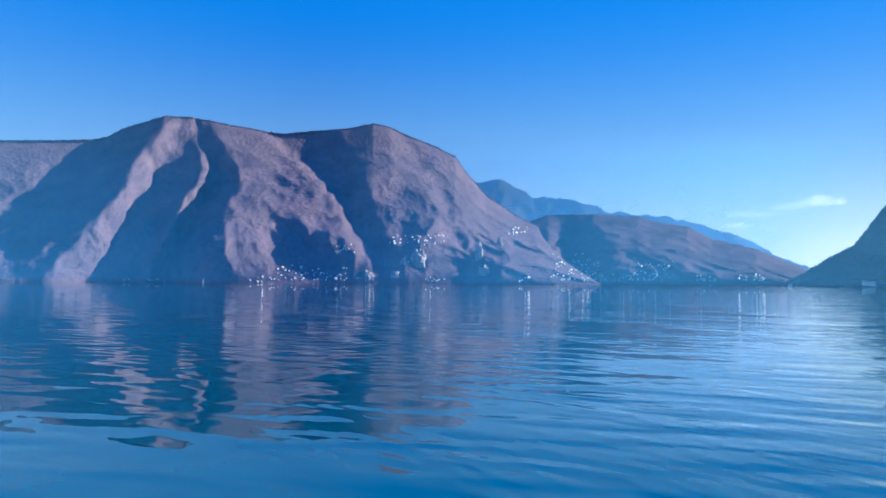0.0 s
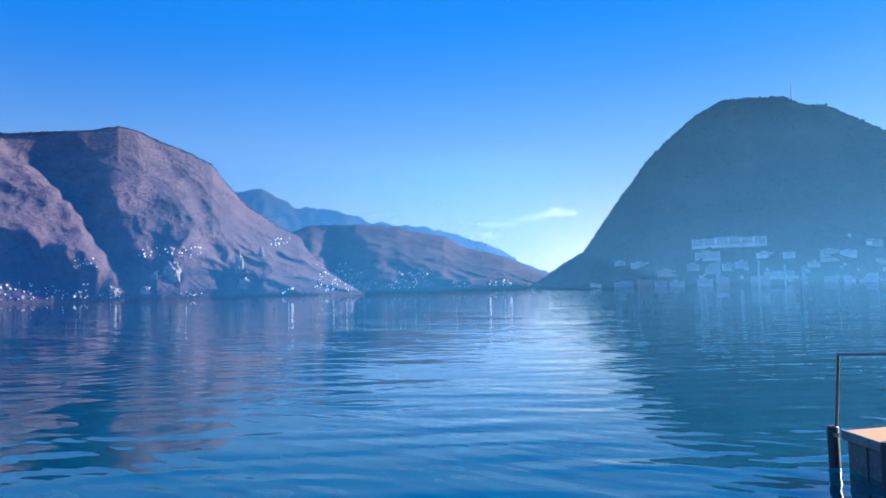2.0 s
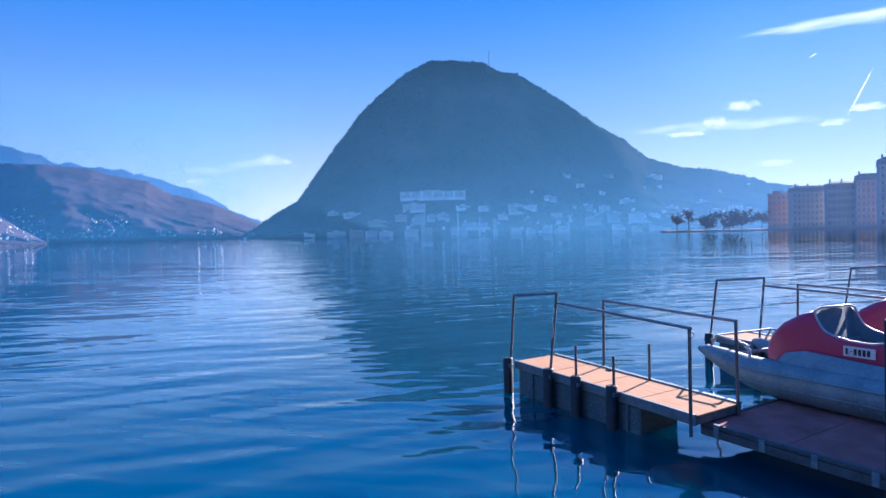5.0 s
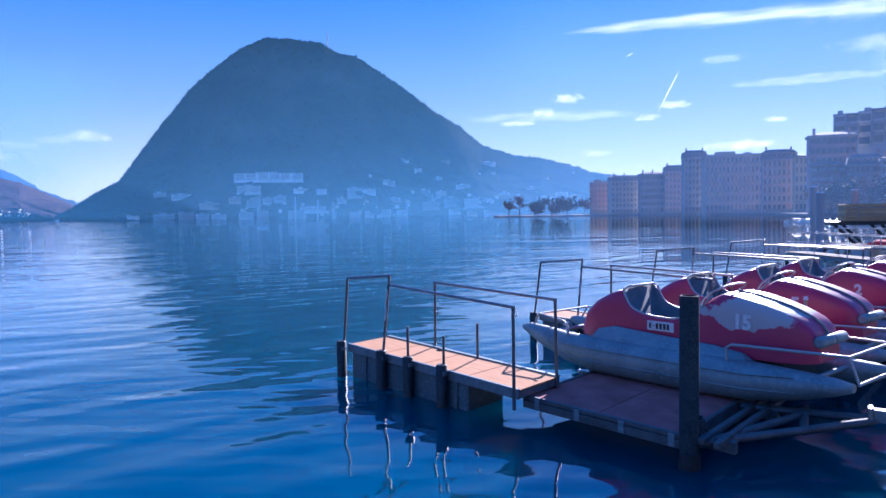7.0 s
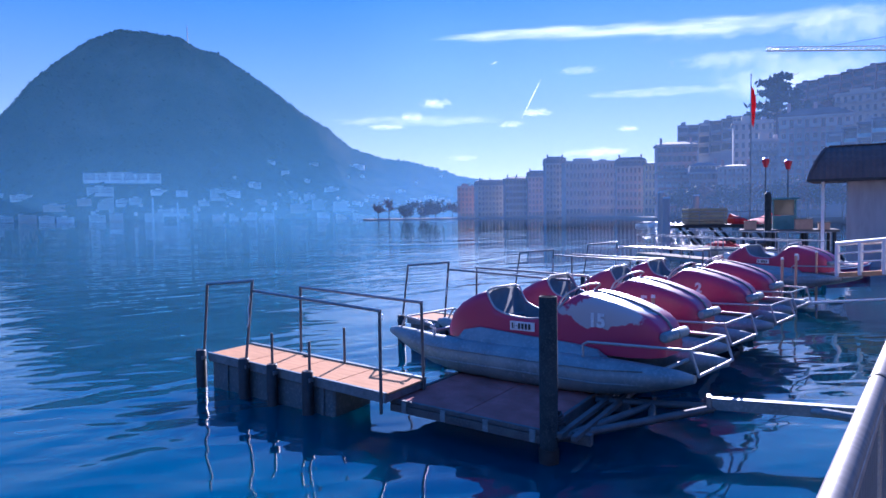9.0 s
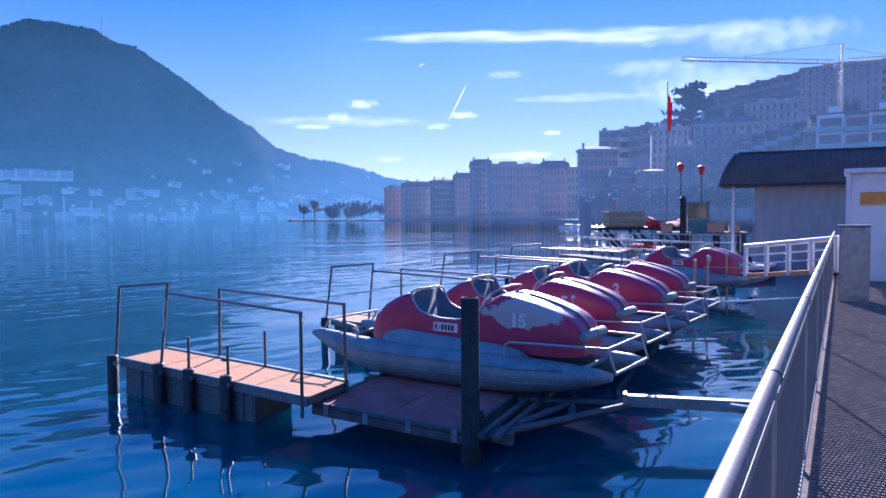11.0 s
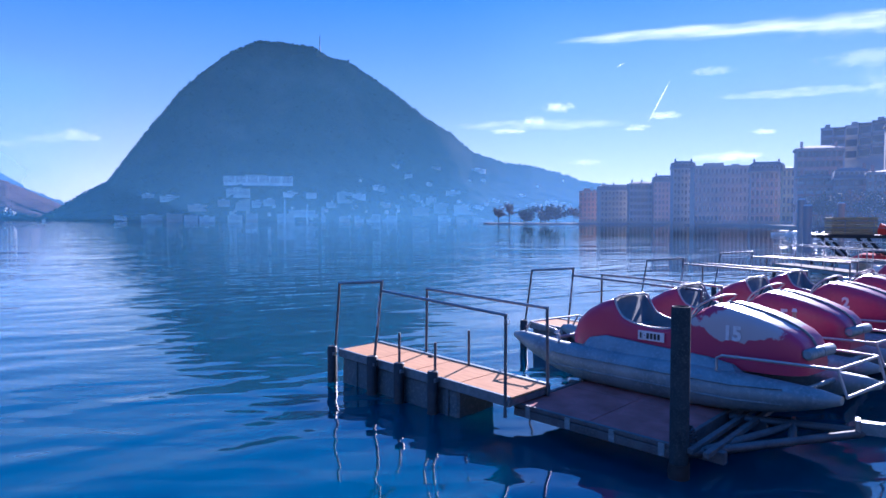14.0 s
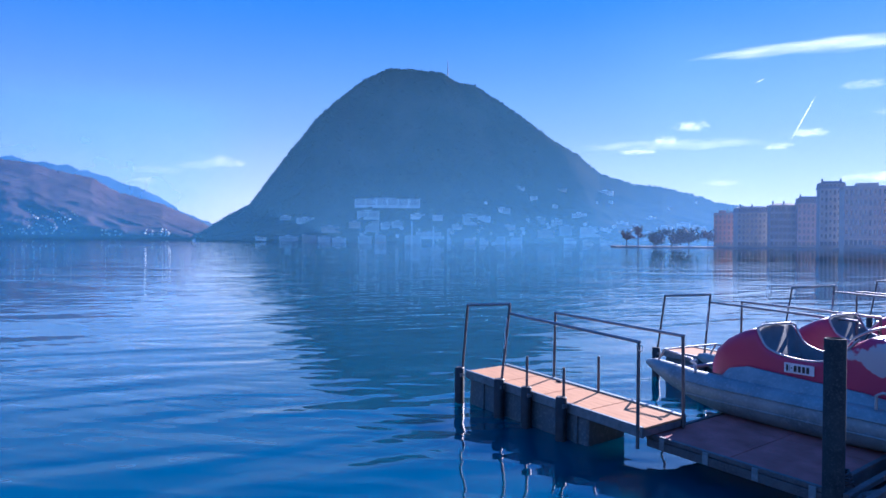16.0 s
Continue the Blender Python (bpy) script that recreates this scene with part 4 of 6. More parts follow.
    rope = P("rope", tube([(0.95 + 0.02 * math.sin(k * 2.1), -0.69 - 0.01 * math.cos(k * 1.7), 1.14 - k * 0.03) for k in range(12)], 0.012, 6), NUMWHITE)
    part("knot", tube([(0.93 + 0.04 * math.cos(k), -0.69 + 0.03 * math.sin(k), 1.1 + 0.012 * k) for k in range(8)], 0.014, 6), NUMWHITE, rope)
    # registration plate with plain bars, hull number
    pl = P("plate", box(2.24, 2.66, -0.484, -0.472, 1.19, 1.32, 0.004), NUMWHITE, "white registration plate")
    x = 2.275
    for wch in (0.04, 0.014, 0.03, 0.05, 0.05, 0.05, 0.05):
        part("plate_bar", box(x, x + wch - 0.012, -0.489, -0.484, 1.215 if wch != 0.03 else 1.25, 1.295 if wch != 0.03 else 1.265), INK, pl)
        x += wch + 0.008
    text_part("number", number, 0.25, NUMWHITE, d, Matrix.Translation((3.62, -0.452, 1.35 + Z)) @ pose(0, 0, 0, 90, 0, 0), "large white painted number")
    tagged(d, ("red pedal boat with faded bonnet and grey metal floats" if worn else "red pedal boat with grey metal floats on a slip"), "pedal boat", "pedal boats for hire")
    return d


RED_WORN = bpy.data.materials.new("red_gelcoat_faded_patch")
RED_WORN.use_nodes = True
n, l = RED_WORN.node_tree.nodes, RED_WORN.node_tree.links
b = n["Principled BSDF"]
b.inputs["Roughness"].default_value, b.inputs["Coat Weight"].default_value, b.inputs["Coat Roughness"].default_value = 0.42, 0.4, 0.36
tc, tx = n.new("ShaderNodeTexCoord"), n.new("ShaderNodeTexNoise")
tx.inputs["Scale"].default_value, tx.inputs["Detail"].default_value = 3.2, 7
l.new(tc.outputs["Object"], tx.inputs["Vector"])
sp = n.new("ShaderNodeSeparateXYZ")
l.new(tc.outputs["Object"], sp.inputs[0])
# worn area: the bonnet's upper flank, with a ragged border
vm = n.new("ShaderNodeVectorMath")
vm.operation = "SUBTRACT"
vm.inputs[1].default_value = (3.68, -0.3, 1.55)
l.new(tc.outputs["Object"], vm.inputs[0])
v2 = n.new("ShaderNodeVectorMath")
v2.operation = "MULTIPLY"
v2.inputs[1].default_value = (1.5, 0.9, 3.6)
l.new(vm.outputs[0], v2.inputs[0])
ln = n.new("ShaderNodeVectorMath")
ln.operation = "LENGTH"
l.new(v2.outputs[0], ln.inputs[0])
ma = n.new("ShaderNodeMath")
ma.operation = "MULTIPLY_ADD"
ma.inputs[1].default_value = 1.6
l.new(tx.outputs["Fac"], ma.inputs[0])
l.new(ln.outputs["Value"], ma.inputs[2])
rp = n.new("ShaderNodeValToRGB")
rp.color_ramp.elements[0].position, rp.color_ramp.elements[1].position = 0.76, 0.79
rp.color_ramp.elements[0].color, rp.color_ramp.elements[1].color = (0.42, 0.36, 0.36, 1), (0.37, 0.005, 0.066, 1)
dv = n.new("ShaderNodeMath")
dv.operation = "DIVIDE"
dv.inputs[1].default_value = 2.1
l.new(ma.outputs[0], dv.inputs[0])
l.new(dv.outputs[0], rp.inputs[0])
l.new(rp.outputs[0], b.inputs["Base Color"])

BOAT_RZ = math.degrees(math.atan2(-0.804, 0.595))
BOAT0 = Vector((2.41, 11.96, SLIP_Z + 0.01))
BOFF = ((0, 0), (1.62, 1.66), (3.62, 3.22), (5.4, 4.88), (0, 0))
for k, (num, worn) in enumerate((("15", True), ("5", False), ("2", False), ("6", False), ("1", False))):
    bt = make_boat(num, worn)
    bt.matrix_world = Matrix.Translation(BOAT0 + Vector((*BOFF[k], 0))) @ pose(0, 0, 0, 0, 0, BOAT_RZ)
    if num == "1":
        bt.matrix_world = Matrix.Translation((15.00, 22.50, SLIP_Z + 0.01)) @ pose(0, 0, 0, 0, 0, -70)


# thin stakes beside the boats; the sun's orange is put into their colour
for x, y, z0, z1 in ((5.93, 10.34, 0.3, 1.5), (7.94, 12.07, 0.3, 1.5), (9.9, 13.8, 0.3, 1.5), (12.75, 15.85, 0.2, 1.62), (14.2, 17.1, 0.2, 1.62), (16.0, 18.4, 0.2, 1.6)):
    e = empty("mooring_stake", pose(x, y, 0))
    part("shaft", tube([(0, 0, -1.5), (0, 0, z1)], 0.035, 8), SUNLIT_POST_CRATE, e)
    part("cap", tube([(0, 0, z1), (0, 0, z1 + 0.05)], [0.045, 0.03], 8), WHITE, e)
    tagged(e, "slim pale mooring stake between the pedal boats", "mooring stake", "mooring stakes")


# ---------- far shores: villages, town, rocks ----------
rng = random.Random(11)


def ground_at(az, el):
    """Where the line of sight at a bearing and elevation meets the nearest slope."""
    best = None
    for rg in (LEFT, MID, PEAK):
        if rg.crest[0][0] < az < rg.crest[-1][0] and lerp_table(rg.crest, az) > el + 0.05:
            p = rg.at(az, el)
            if best is None or p.length < best.length:
                best = p
    return best


def house_kind(name, w, d, h, wall, roof, label, flat=False):
    e = empty(name)
    part("wall", box(-w / 2, w / 2, -d / 2, d / 2, -6, h, 0.0), wall, e)
    bm = bmesh.new()
    if flat:
        add_box(bm, -w / 2 - 0.4, w / 2 + 0.4, -d / 2 - 0.4, d / 2 + 0.4, h, h + 0.6)
    else:
        v = [bm.verts.new(p) for p in ((-w / 2 - .6, -d / 2 - .6, h), (w / 2 + .6, -d / 2 - .6, h), (w / 2 + .6, d / 2 + .6, h), (-w / 2 - .6, d / 2 + .6, h),
                                       (-w / 4, 0, h + d * 0.28), (w / 4, 0, h + d * 0.28))]
        for f in ((0, 1, 5, 4), (1, 2, 5), (2, 3, 4, 5), (3, 0, 4), (3, 2, 1, 0)):
            bm.faces.new([v[i] for i in f])
    part("roof", bm, roof, e)
    part("window", box(-w * 0.4, w * 0.4, -d / 2 - 0.08, -d / 2 + 0.05, h * 0.6, h * 0.6 + 1.4), PANE, e)
    tagged(e, label, "house", "houses of the lake villages")
    return e


KINDS = [house_kind("house", 12, 10, 8, PLASTER, ROOF_TILE, "white plaster lake house with a brown tiled roof"),
         house_kind("house", 16, 11, 11, PLASTER, ROOF_TILE, "tall pale plaster house with a tiled roof"),
         house_kind("house", 14, 11, 9, PLASTER_PINK, ROOF_TILE, "pink plaster house with a brown tiled roof"),
         house_kind("house", 22, 12, 12, PLASTER, ROOF_GREY, "white flat-roofed apartment house on the slope", True)]


TOWN = [(-17.53, 1.72, 111, 38), (-10.37, 2.95, 192, 34), (-11.88, 2.22, 77, 38), (-10.99, 1.33, 86, 48), (-12.94, 1.32, 55, 41), (-9.52, 1.48, 51, 31),
        (-8.31, 0.0, 58, 45), (-20.15, 0.18, 31, 22), (-5.44, 0.01, 12, 41), (-2.1, 0.16, 172, 34), (-0.08, 0.21, 31, 34), (-3.23, 1.96, 86, 41)]
TOWN += [(-4.81, 1.28, 48, 31), (2.37, 1.83, 103, 34), (3.04, 0.85, 120, 38), (5.9, 1.07, 77, 38), (8.06, 1.51, 51, 31), (9.35, 0.85, 103, 34), (11.88, 1.07, 103, 43),
         (-15.9, 0.24, 86, 38), (-14.17, 0.11, 69, 31), (-18.05, 0.1, 77, 38), (-11.52, 0.08, 94, 34), (-7.06, 0.82, 77, 24), (-0.76, 1.29, 69, 24)]
TOWN += [(4.81, 0.32, 103, 31), (7.21, 0.32, 69, 27), (1.24, 3.53, 24, 14), (0.12, 4.33, 31, 10), (3.46, 4.18, 27, 10), (6.75, 3.94, 51, 14), (4.79, 2.4, 45, 21),
         (-7.96, 2.07, 69, 27), (-6.39, 2.08, 41, 24), (-14.82, 1.13, 62, 24), (-1.21, 2.54, 45, 17), (10.19, 1.94, 51, 21), (13.52, 1.28, 69, 27)]
VILLAGES = [(-64.3, -58.4, 0.18, 1.32, 34), (-59.3, -57.8, 2.28, 3.02, 12), (-55.1, -50.5, 3.06, 3.84, 26), (-57.7, -56.15, 0.1, 0.58, 7), (-45.6, -43.7, 3.79, 4.47, 10),
            (-42.3, -38.5, 0.24, 2.36, 44), (-38.5, -36.0, 0.25, 0.77, 12), (-36.0, -32.9, 0.27, 2.0, 38), (-31.7, -29.7, 0.28, 0.74, 10), (-28.5, -26.6, 0.3, 0.75, 14),
            (-74.9, -71.6, 0.02, 0.19, 7), (-44.8, -43.7, 0.13, 0.48, 3), (-65.9, -64.2, 0.02, 0.43, 6), (-52.8, -48.7, 0.14, 0.53, 6)]

used = set()
for a0, a1, e0, e1, count in VILLAGES:
    for _ in range(int(count * 1.5)):
        az = rng.uniform(a0, a1)
        p = ground_at(az, e0 + (e1 - e0) * rng.random() ** 1.4)
        if p is None:
            continue
        k = rng.choice((0, 0, 1, 2, 3))
        m = Matrix.Translation((p.x, p.y, max(p.z, 0.5) + 1)) @ pose(0, 0, 0, 0, 0, 105 + rng.uniform(-30, 30)) @ Matrix.Scale(0.58 if az < -48 else 0.85, 4)
        if k in used:
            copy_thing(KINDS[k], m)
        else:
            used.add(k)
            KINDS[k].matrix_world = m

# bell tower on the shore
p = ground_at(-38.44, 0.12)
bt = empty("bell_tower", Matrix.Translation((p.x, p.y, 2)) @ pose(0, 0, 0, 0, 0, 38))
part("shaft", box(-5, 5, -5, 5, -4, 44), PLASTER_OCHRE, bt)
part("belfry", box(-5.6, 5.6, -5.6, 5.6, 44, 46), PLASTER_OCHRE, bt)
bm = bmesh.new()
bmesh.ops.create_cone(bm, segments=4, radius1=7, radius2=0.1, depth=6, matrix=Matrix.Translation((0, 0, 49)) @ pose(0, 0, 0, 0, 0, 45))
part("roof", bm, ROOF_TILE, bt)
tagged(bt, "square ochre bell tower on the far shore", "bell tower")


def crag(az, e0, e1, wide):
    """A bare rock face standing out of the wooded slope."""
    p0, p1 = ground_at(az, e0), ground_at(az, e1)
    h = max(12.0, p1.z - p0.z)
    out = Vector((-p0.x, -p0.y, 0)).normalized()
    side = Vector((-out.y, out.x, 0))
    bm = bmesh.new()
    bmesh.ops.create_icosphere(bm, subdivisions=4, radius=1.0)
    mid = (p0 + p1) / 2
    for v in bm.verts:
        c = v.co.copy()
        q = c * 2.3 + Vector((az, 0, 0))
        s = 1 + 0.55 * noise.noise(q) + 0.3 * noise.noise(q * 3) + 0.15 * noise.noise(q * 8)
        v.co = mid + side * c.x * wide * 0.7 * s + Vector((0, 0, 1)) * c.z * h * 0.42 * s + out * c.y * 12 * s + out * -5
    return tagged(link("rock_face", bm, ROCK, smooth=True), "bare pale rock face on the wooded slope", "rock", "rock faces above the shore")


for az, e0, e1, wide in ((-52.8, 1.0, 2.8, 42), (-53.9, 1.1, 2.1, 24), (-47.95, 0.1, 3.25, 24), (-47.5, 0.1, 1.45, 36), (-46.3, 2.36, 3.7, 16), (-56.8, 0.05, 1.0, 30),
                         (-54.6, 0.05, 1.0, 26)):
    crag(az, e0, e1, wide)


def block(az, base_el, w, h, k):
    """Apartment block of the town below the peak: body, floor bands, rows of windows."""
    p = ground_at(az, max(base_el, 0.05))
    e = empty("apartment_block", Matrix.Translation((p.x, p.y, max(0.6, p.z - 2))) @ pose(0, 0, 0, 0, 0, -az + ((k * 37) % 17 - 8)))
    wall = (TOWN_WHITE, TOWN_WHITE, PLASTER, TOWN_WHITE, PLASTER_PINK)[k % 5]
    part("wall", box(-w / 2, w / 2, -7, 7, -8, h), wall, e)
    part("roof", box(-w / 2 - 0.5, w / 2 + 0.5, -7.5, 7.5, h, h + 1.0), TOWN_ROOF, e)
    if w > 30:
        part("roof_house", box(-w / 5, w / 8, -4, 4, h + 1, h + 4), wall, e)
    n_st, n_bay = max(2, int(h / 3.6)), max(2, int(w / 7))
    first = None
    slab = None
    for s in range(n_st):
        z = (s + 0.5) * h / n_st
        if k % 3 == 0:
            m = Matrix.Translation((0, -7.7, z - 1.3))
            if slab is None:
                slab = part("balcony", box(-w / 2 + 1, w / 2 - 1, -0.7, 0.7, -0.1, 0.9), WHITE, e)
                slab.matrix_basis = m
            else:
                twin(slab, m)
        for b_ in range(max(1, n_bay // 4)):
            wb = w / max(1, n_bay // 4)
            m = Matrix.Translation((-w / 2 + (b_ + 0.5) * wb, -7.05, z + 0.1))
            if first is None:
                first = part("window_band", box(-wb * 0.42, wb * 0.42, -0.05, 0.1, -0.7, 0.7), SHUTTER, e)
                first.matrix_basis = m
            else:
                twin(first, m)
    tagged(e, "pale multi-storey apartment block below the wooded peak", "apartment block", "blocks of the lakeside town")


for k, (az, el, w, h) in enumerate(TOWN):
    if w > 40 and el < 2.5:
        # a row of neighbours with different heights
        n_b = max(1, int(w / 42))
        for i in range(n_b):
            block(az + math.degrees(w / 2150) * ((i + 0.5) / n_b - 0.5), max(0.02, el - 0.1 * ((i * 2 + k) % 4)), w / n_b * (0.6 + 0.12 * ((i * 3 + k) % 4)),
                  h * (0.26 + 0.09 * ((i * 5 + k) % 4)), k + i * 2)
    else:
        block(az, el, w, h * (0.55 if w > 20 else 1), k)
for k in range(46):
    az = rng.uniform(-14, 16)
    p = ground_at(az, rng.uniform(0.2, 3.4) if az > -3 else rng.uniform(0.1, 1.6))
    if p:
        copy_thing(KINDS[rng.choice((0, 1, 3))], Matrix.Translation((p.x, p.y, p.z + 1)) @ pose(0, 0, 0, 0, 0, -az + rng.uniform(-40, 40)))

# mast on the summit
p = polar(-5.66, 2610, PEAK.height(-5.66) - 8)
ms = empty("radio_mast", Matrix.Translation(p))
part("shaft", tube([(0, 0, -5), (0, 0, 35), (0, 0, 66)], [2.0, 1.6, 0.7], 8), DARKSTEEL, ms)
for z in (20, 38, 52):
    part("dish", tube([(0, -2.5, z), (0, -1.5, z)], 2.0, 10), DARKSTEEL, ms)
tagged(ms, "tall thin radio mast on the summit", "radio mast")

# two construction cranes like thin towers in the town
for az, h in ((-8.3, 62), (-6.6, 48)):
    p = ground_at(az, 0.3)
    c = empty("chimney", Matrix.Translation((p.x, p.y - 30, 1)))
    part("stack", tube([(0, 0, -3), (0, 0, h)], [2.6, 2.0], 10), WHITE, c)
    part("cap", tube([(0, 0, h), (0, 0, h + 1)], 2.3, 10), CONCRETE_B, c)
    tagged(c, "slim white tower among the lakeside blocks", "tower")

# sailing boat far across the lake
p = polar(-69.23, 2700, 0)
sb = empty("sailing_boat", Matrix.Translation(p) @ pose(0, 0, 0, 0, 0, 30))
part("hull", loft([[(x, -w, 1.0), (x, 0, -0.4), (x, w, 1.0)] for x, w in ((-6, 1.2), (0, 1.8), (4, 1.2), (6.5, 0.1))]), WHITE, sb)
part("mast", tube([(0.5, 0, 1), (0.5, 0, 20)], 0.12), ALU, sb)
bm = bmesh.new()
f = [bm.verts.new(q) for q in ((0.3, 0, 2), (-5, 0.5, 2), (0.4, 0, 19.5))]
bm.faces.new(f)
bmesh.ops.solidify(bm, geom=bm.faces[:], thickness=0.05)
part("sail", bm, WHITE, sb)
tagged(sb, "small white sailing boat on the far water", "sailing boat")


# ---------- trees ----------
def tree(name, az, r, base_z, height, crown_w, shape, leaf, label, seed):
    """Tapered trunk, limbs and a crown of many small leaf clumps."""
    rg = random.Random(seed)
    e = empty(name, Matrix.Translation(polar(az, r, base_z)))
    bm = tube([(0, 0, -0.5), (0.1, 0, height * 0.35), (0.0, 0.1, height * 0.75)], [height * 0.03, height * 0.022, height * 0.008], 8)
    tips = []
    n_l = 16
    for i in range(n_l):
        a = i * 2.4 + rg.random()
        if shape == "umbrella":
            z0, rad, z1 = height * 0.2, crown_w * 0.5 * rg.uniform(0.3, 1), height * rg.uniform(0.28, 1.0)
        elif shape == "layered":
            z0 = height * (0.25 + 0.7 * i / n_l)
            rad, z1 = crown_w * 0.5 * (1.05 - 0.8 * i / n_l) * rg.uniform(0.7, 1.1), z0 + height * 0.03
        else:
            z0, rad, z1 = height * rg.uniform(0.3, 0.6), crown_w * 0.5 * rg.uniform(0.3, 1), height * rg.uniform(0.45, 1.0)
        tip = Vector((rad * math.cos(a), rad * math.sin(a), z1))
        sweep(bm, [(0, 0, z0), tip * 0.5 + Vector((0, 0, z0 * 0.5)), tip], [height * 0.012, height * 0.007, height * 0.003], 5)
        tips.append((Vector((0, 0, z0)), tip))
    part("trunk", bm, BARK, e)
    bm = bmesh.new()
    for k in range(900):
        s, t = rg.choice(tips)
        c = s.lerp(t, rg.uniform(0.45, 1.05)) + Vector((rg.gauss(0, 1), rg.gauss(0, 1), rg.gauss(0, 0.16 if shape == "layered" else 0.8))) * crown_w * 0.07
        a, q = Vector((rg.gauss(0, 1), rg.gauss(0, 1), rg.gauss(0, 0.6))).normalized(), Vector((rg.gauss(0, 1), rg.gauss(0, 1), rg.gauss(0, 1))).normalized()
        sz = crown_w * rg.uniform(0.03, 0.07)
        bm.faces.new([bm.verts.new(c + a * sz), bm.verts.new(c + q * sz), bm.verts.new(c - a * sz * 0.8), bm.verts.new(c - q * sz)])
    part("crown", bm, leaf, e)
    return tagged(e, label, "tree", "trees on the shore")


rings = [[polar(az, 596, 0.9 + 0.3 * math.sin(az * 3)), polar(az, 594, -1), polar(az, 660, -1), polar(az, 655, 1.4)] for az in [7.2 + 0.5 * i for i in range(18)]]
tagged(link("ground_spit", loft(rings), QUAY), "low stone-edged park on the shore", "shore", kind="structure")
tree("umbrella_pine", 10.55, 612, 1, 14, 17, "umbrella", LEAF, "round dark evergreen tree in the lakeside park", 1)
tree("umbrella_pine", 12.1, 612, 1, 15, 19, "umbrella", LEAF, "wide dark umbrella pine in the lakeside park", 2)
tree("umbrella_pine", 12.95, 612, 1, 16, 19, "umbrella", LEAF, "wide dark umbrella pine in the lakeside park", 3)
tree("rust_tree", 8.4, 612, 1, 14, 10, "round", LEAF_BROWN, "rust-brown winter tree in the lakeside park", 4)
tree("rust_tree", 9.25, 612, 1, 17, 10, "round", LEAF_BROWN, "rust-brown winter tree in the lakeside park", 5)
tree("rust_tree", 14.3, 620, 1, 14, 12, "round", LEAF_BROWN, "bare brown tree beside the hotels", 6)
tree("cypress", 15.7, 640, 8, 26, 7, "round", LEAF, "tall dark cypress behind the hotels", 7)

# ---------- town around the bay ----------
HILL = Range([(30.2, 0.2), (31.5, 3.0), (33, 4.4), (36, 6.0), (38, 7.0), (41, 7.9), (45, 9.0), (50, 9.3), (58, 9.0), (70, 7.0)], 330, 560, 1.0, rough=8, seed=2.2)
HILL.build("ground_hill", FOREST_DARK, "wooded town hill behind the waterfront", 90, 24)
shore_b = [[polar(az, r0, -1.5), polar(az, r0, 1.3), polar(az, 720, 2.0), polar(az, 720, -1.5)] for az, r0 in
           ((15, 590), (18, 575), (21.5, 545), (25, 470), (28, 380), (30.5, 262), (33, 246), (36, 226), (40, 206), (46, 190), (55, 170), (70, 150))]
tagged(link("pavement_bay", loft(shore_b, smooth=False), QUAY), "paved waterfront round the bay", "waterfront", kind="structure")


def site(az0, az1, r, el0, el1):
    """Width, base height and height of a building that fills a stretch of the bay."""
    w = 2 * r * math.tan(radians((az1 - az0) / 2))
    z0 = max(1.0, EYE + r * math.tan(radians(el0)))
    return (az0 + az1) / 2, w, z0, EYE + r * math.tan(radians(el1)) - z0


def repeat(store, key, build, m):
    """First call builds a part, further ones put the same mesh elsewhere."""
    if key in store:
        twin(store[key], m)
    else:
        store[key] = build()
        store[key].matrix_basis = m


def hip_roof(w, dpt, h, rise, over=0.6):
    bm = bmesh.new()
    run = min(w, dpt) / 2
    x, y = max(0.3, w / 2 - run), max(0.3, dpt / 2 - run)
    lo = [bm.verts.new(q) for q in ((-w / 2 - over, -over, h), (w / 2 + over, -over, h), (w / 2 + over, dpt + over, h), (-w / 2 - over, dpt + over, h))]
    ed = [bm.verts.new(v.co + Vector((0, 0, 0.25))) for v in lo]
    hi = [bm.verts.new(q) for q in ((-x, dpt / 2 - y, h + rise), (x, dpt / 2 - y, h + rise), (x, dpt / 2 + y, h + rise), (-x, dpt / 2 + y, h + rise))]
    for i in range(4):
        bm.faces.new((lo[i], lo[(i + 1) % 4], ed[(i + 1) % 4], ed[i]))
        bm.faces.new((ed[i], ed[(i + 1) % 4], hi[(i + 1) % 4], hi[i]))
    bm.faces.new(hi)
    bm.faces.new(lo[::-1])
    return bm


def mansard_roof(w, dpt, h, rise):
    ins = min(2.2, dpt * 0.12)
    rings = [[(-w / 2 - 0.4 + k, -0.4 + k, z), (w / 2 + 0.4 - k, -0.4 + k, z), (w / 2 + 0.4 - k, dpt + 0.4 - k, z), (-w / 2 - 0.4 + k, dpt + 0.4 - k, z)]
             for k, z in ((0, h), (ins * 0.45, h + rise * 0.75), (ins * 2.6, h + rise))]
    return loft(rings, smooth=False)


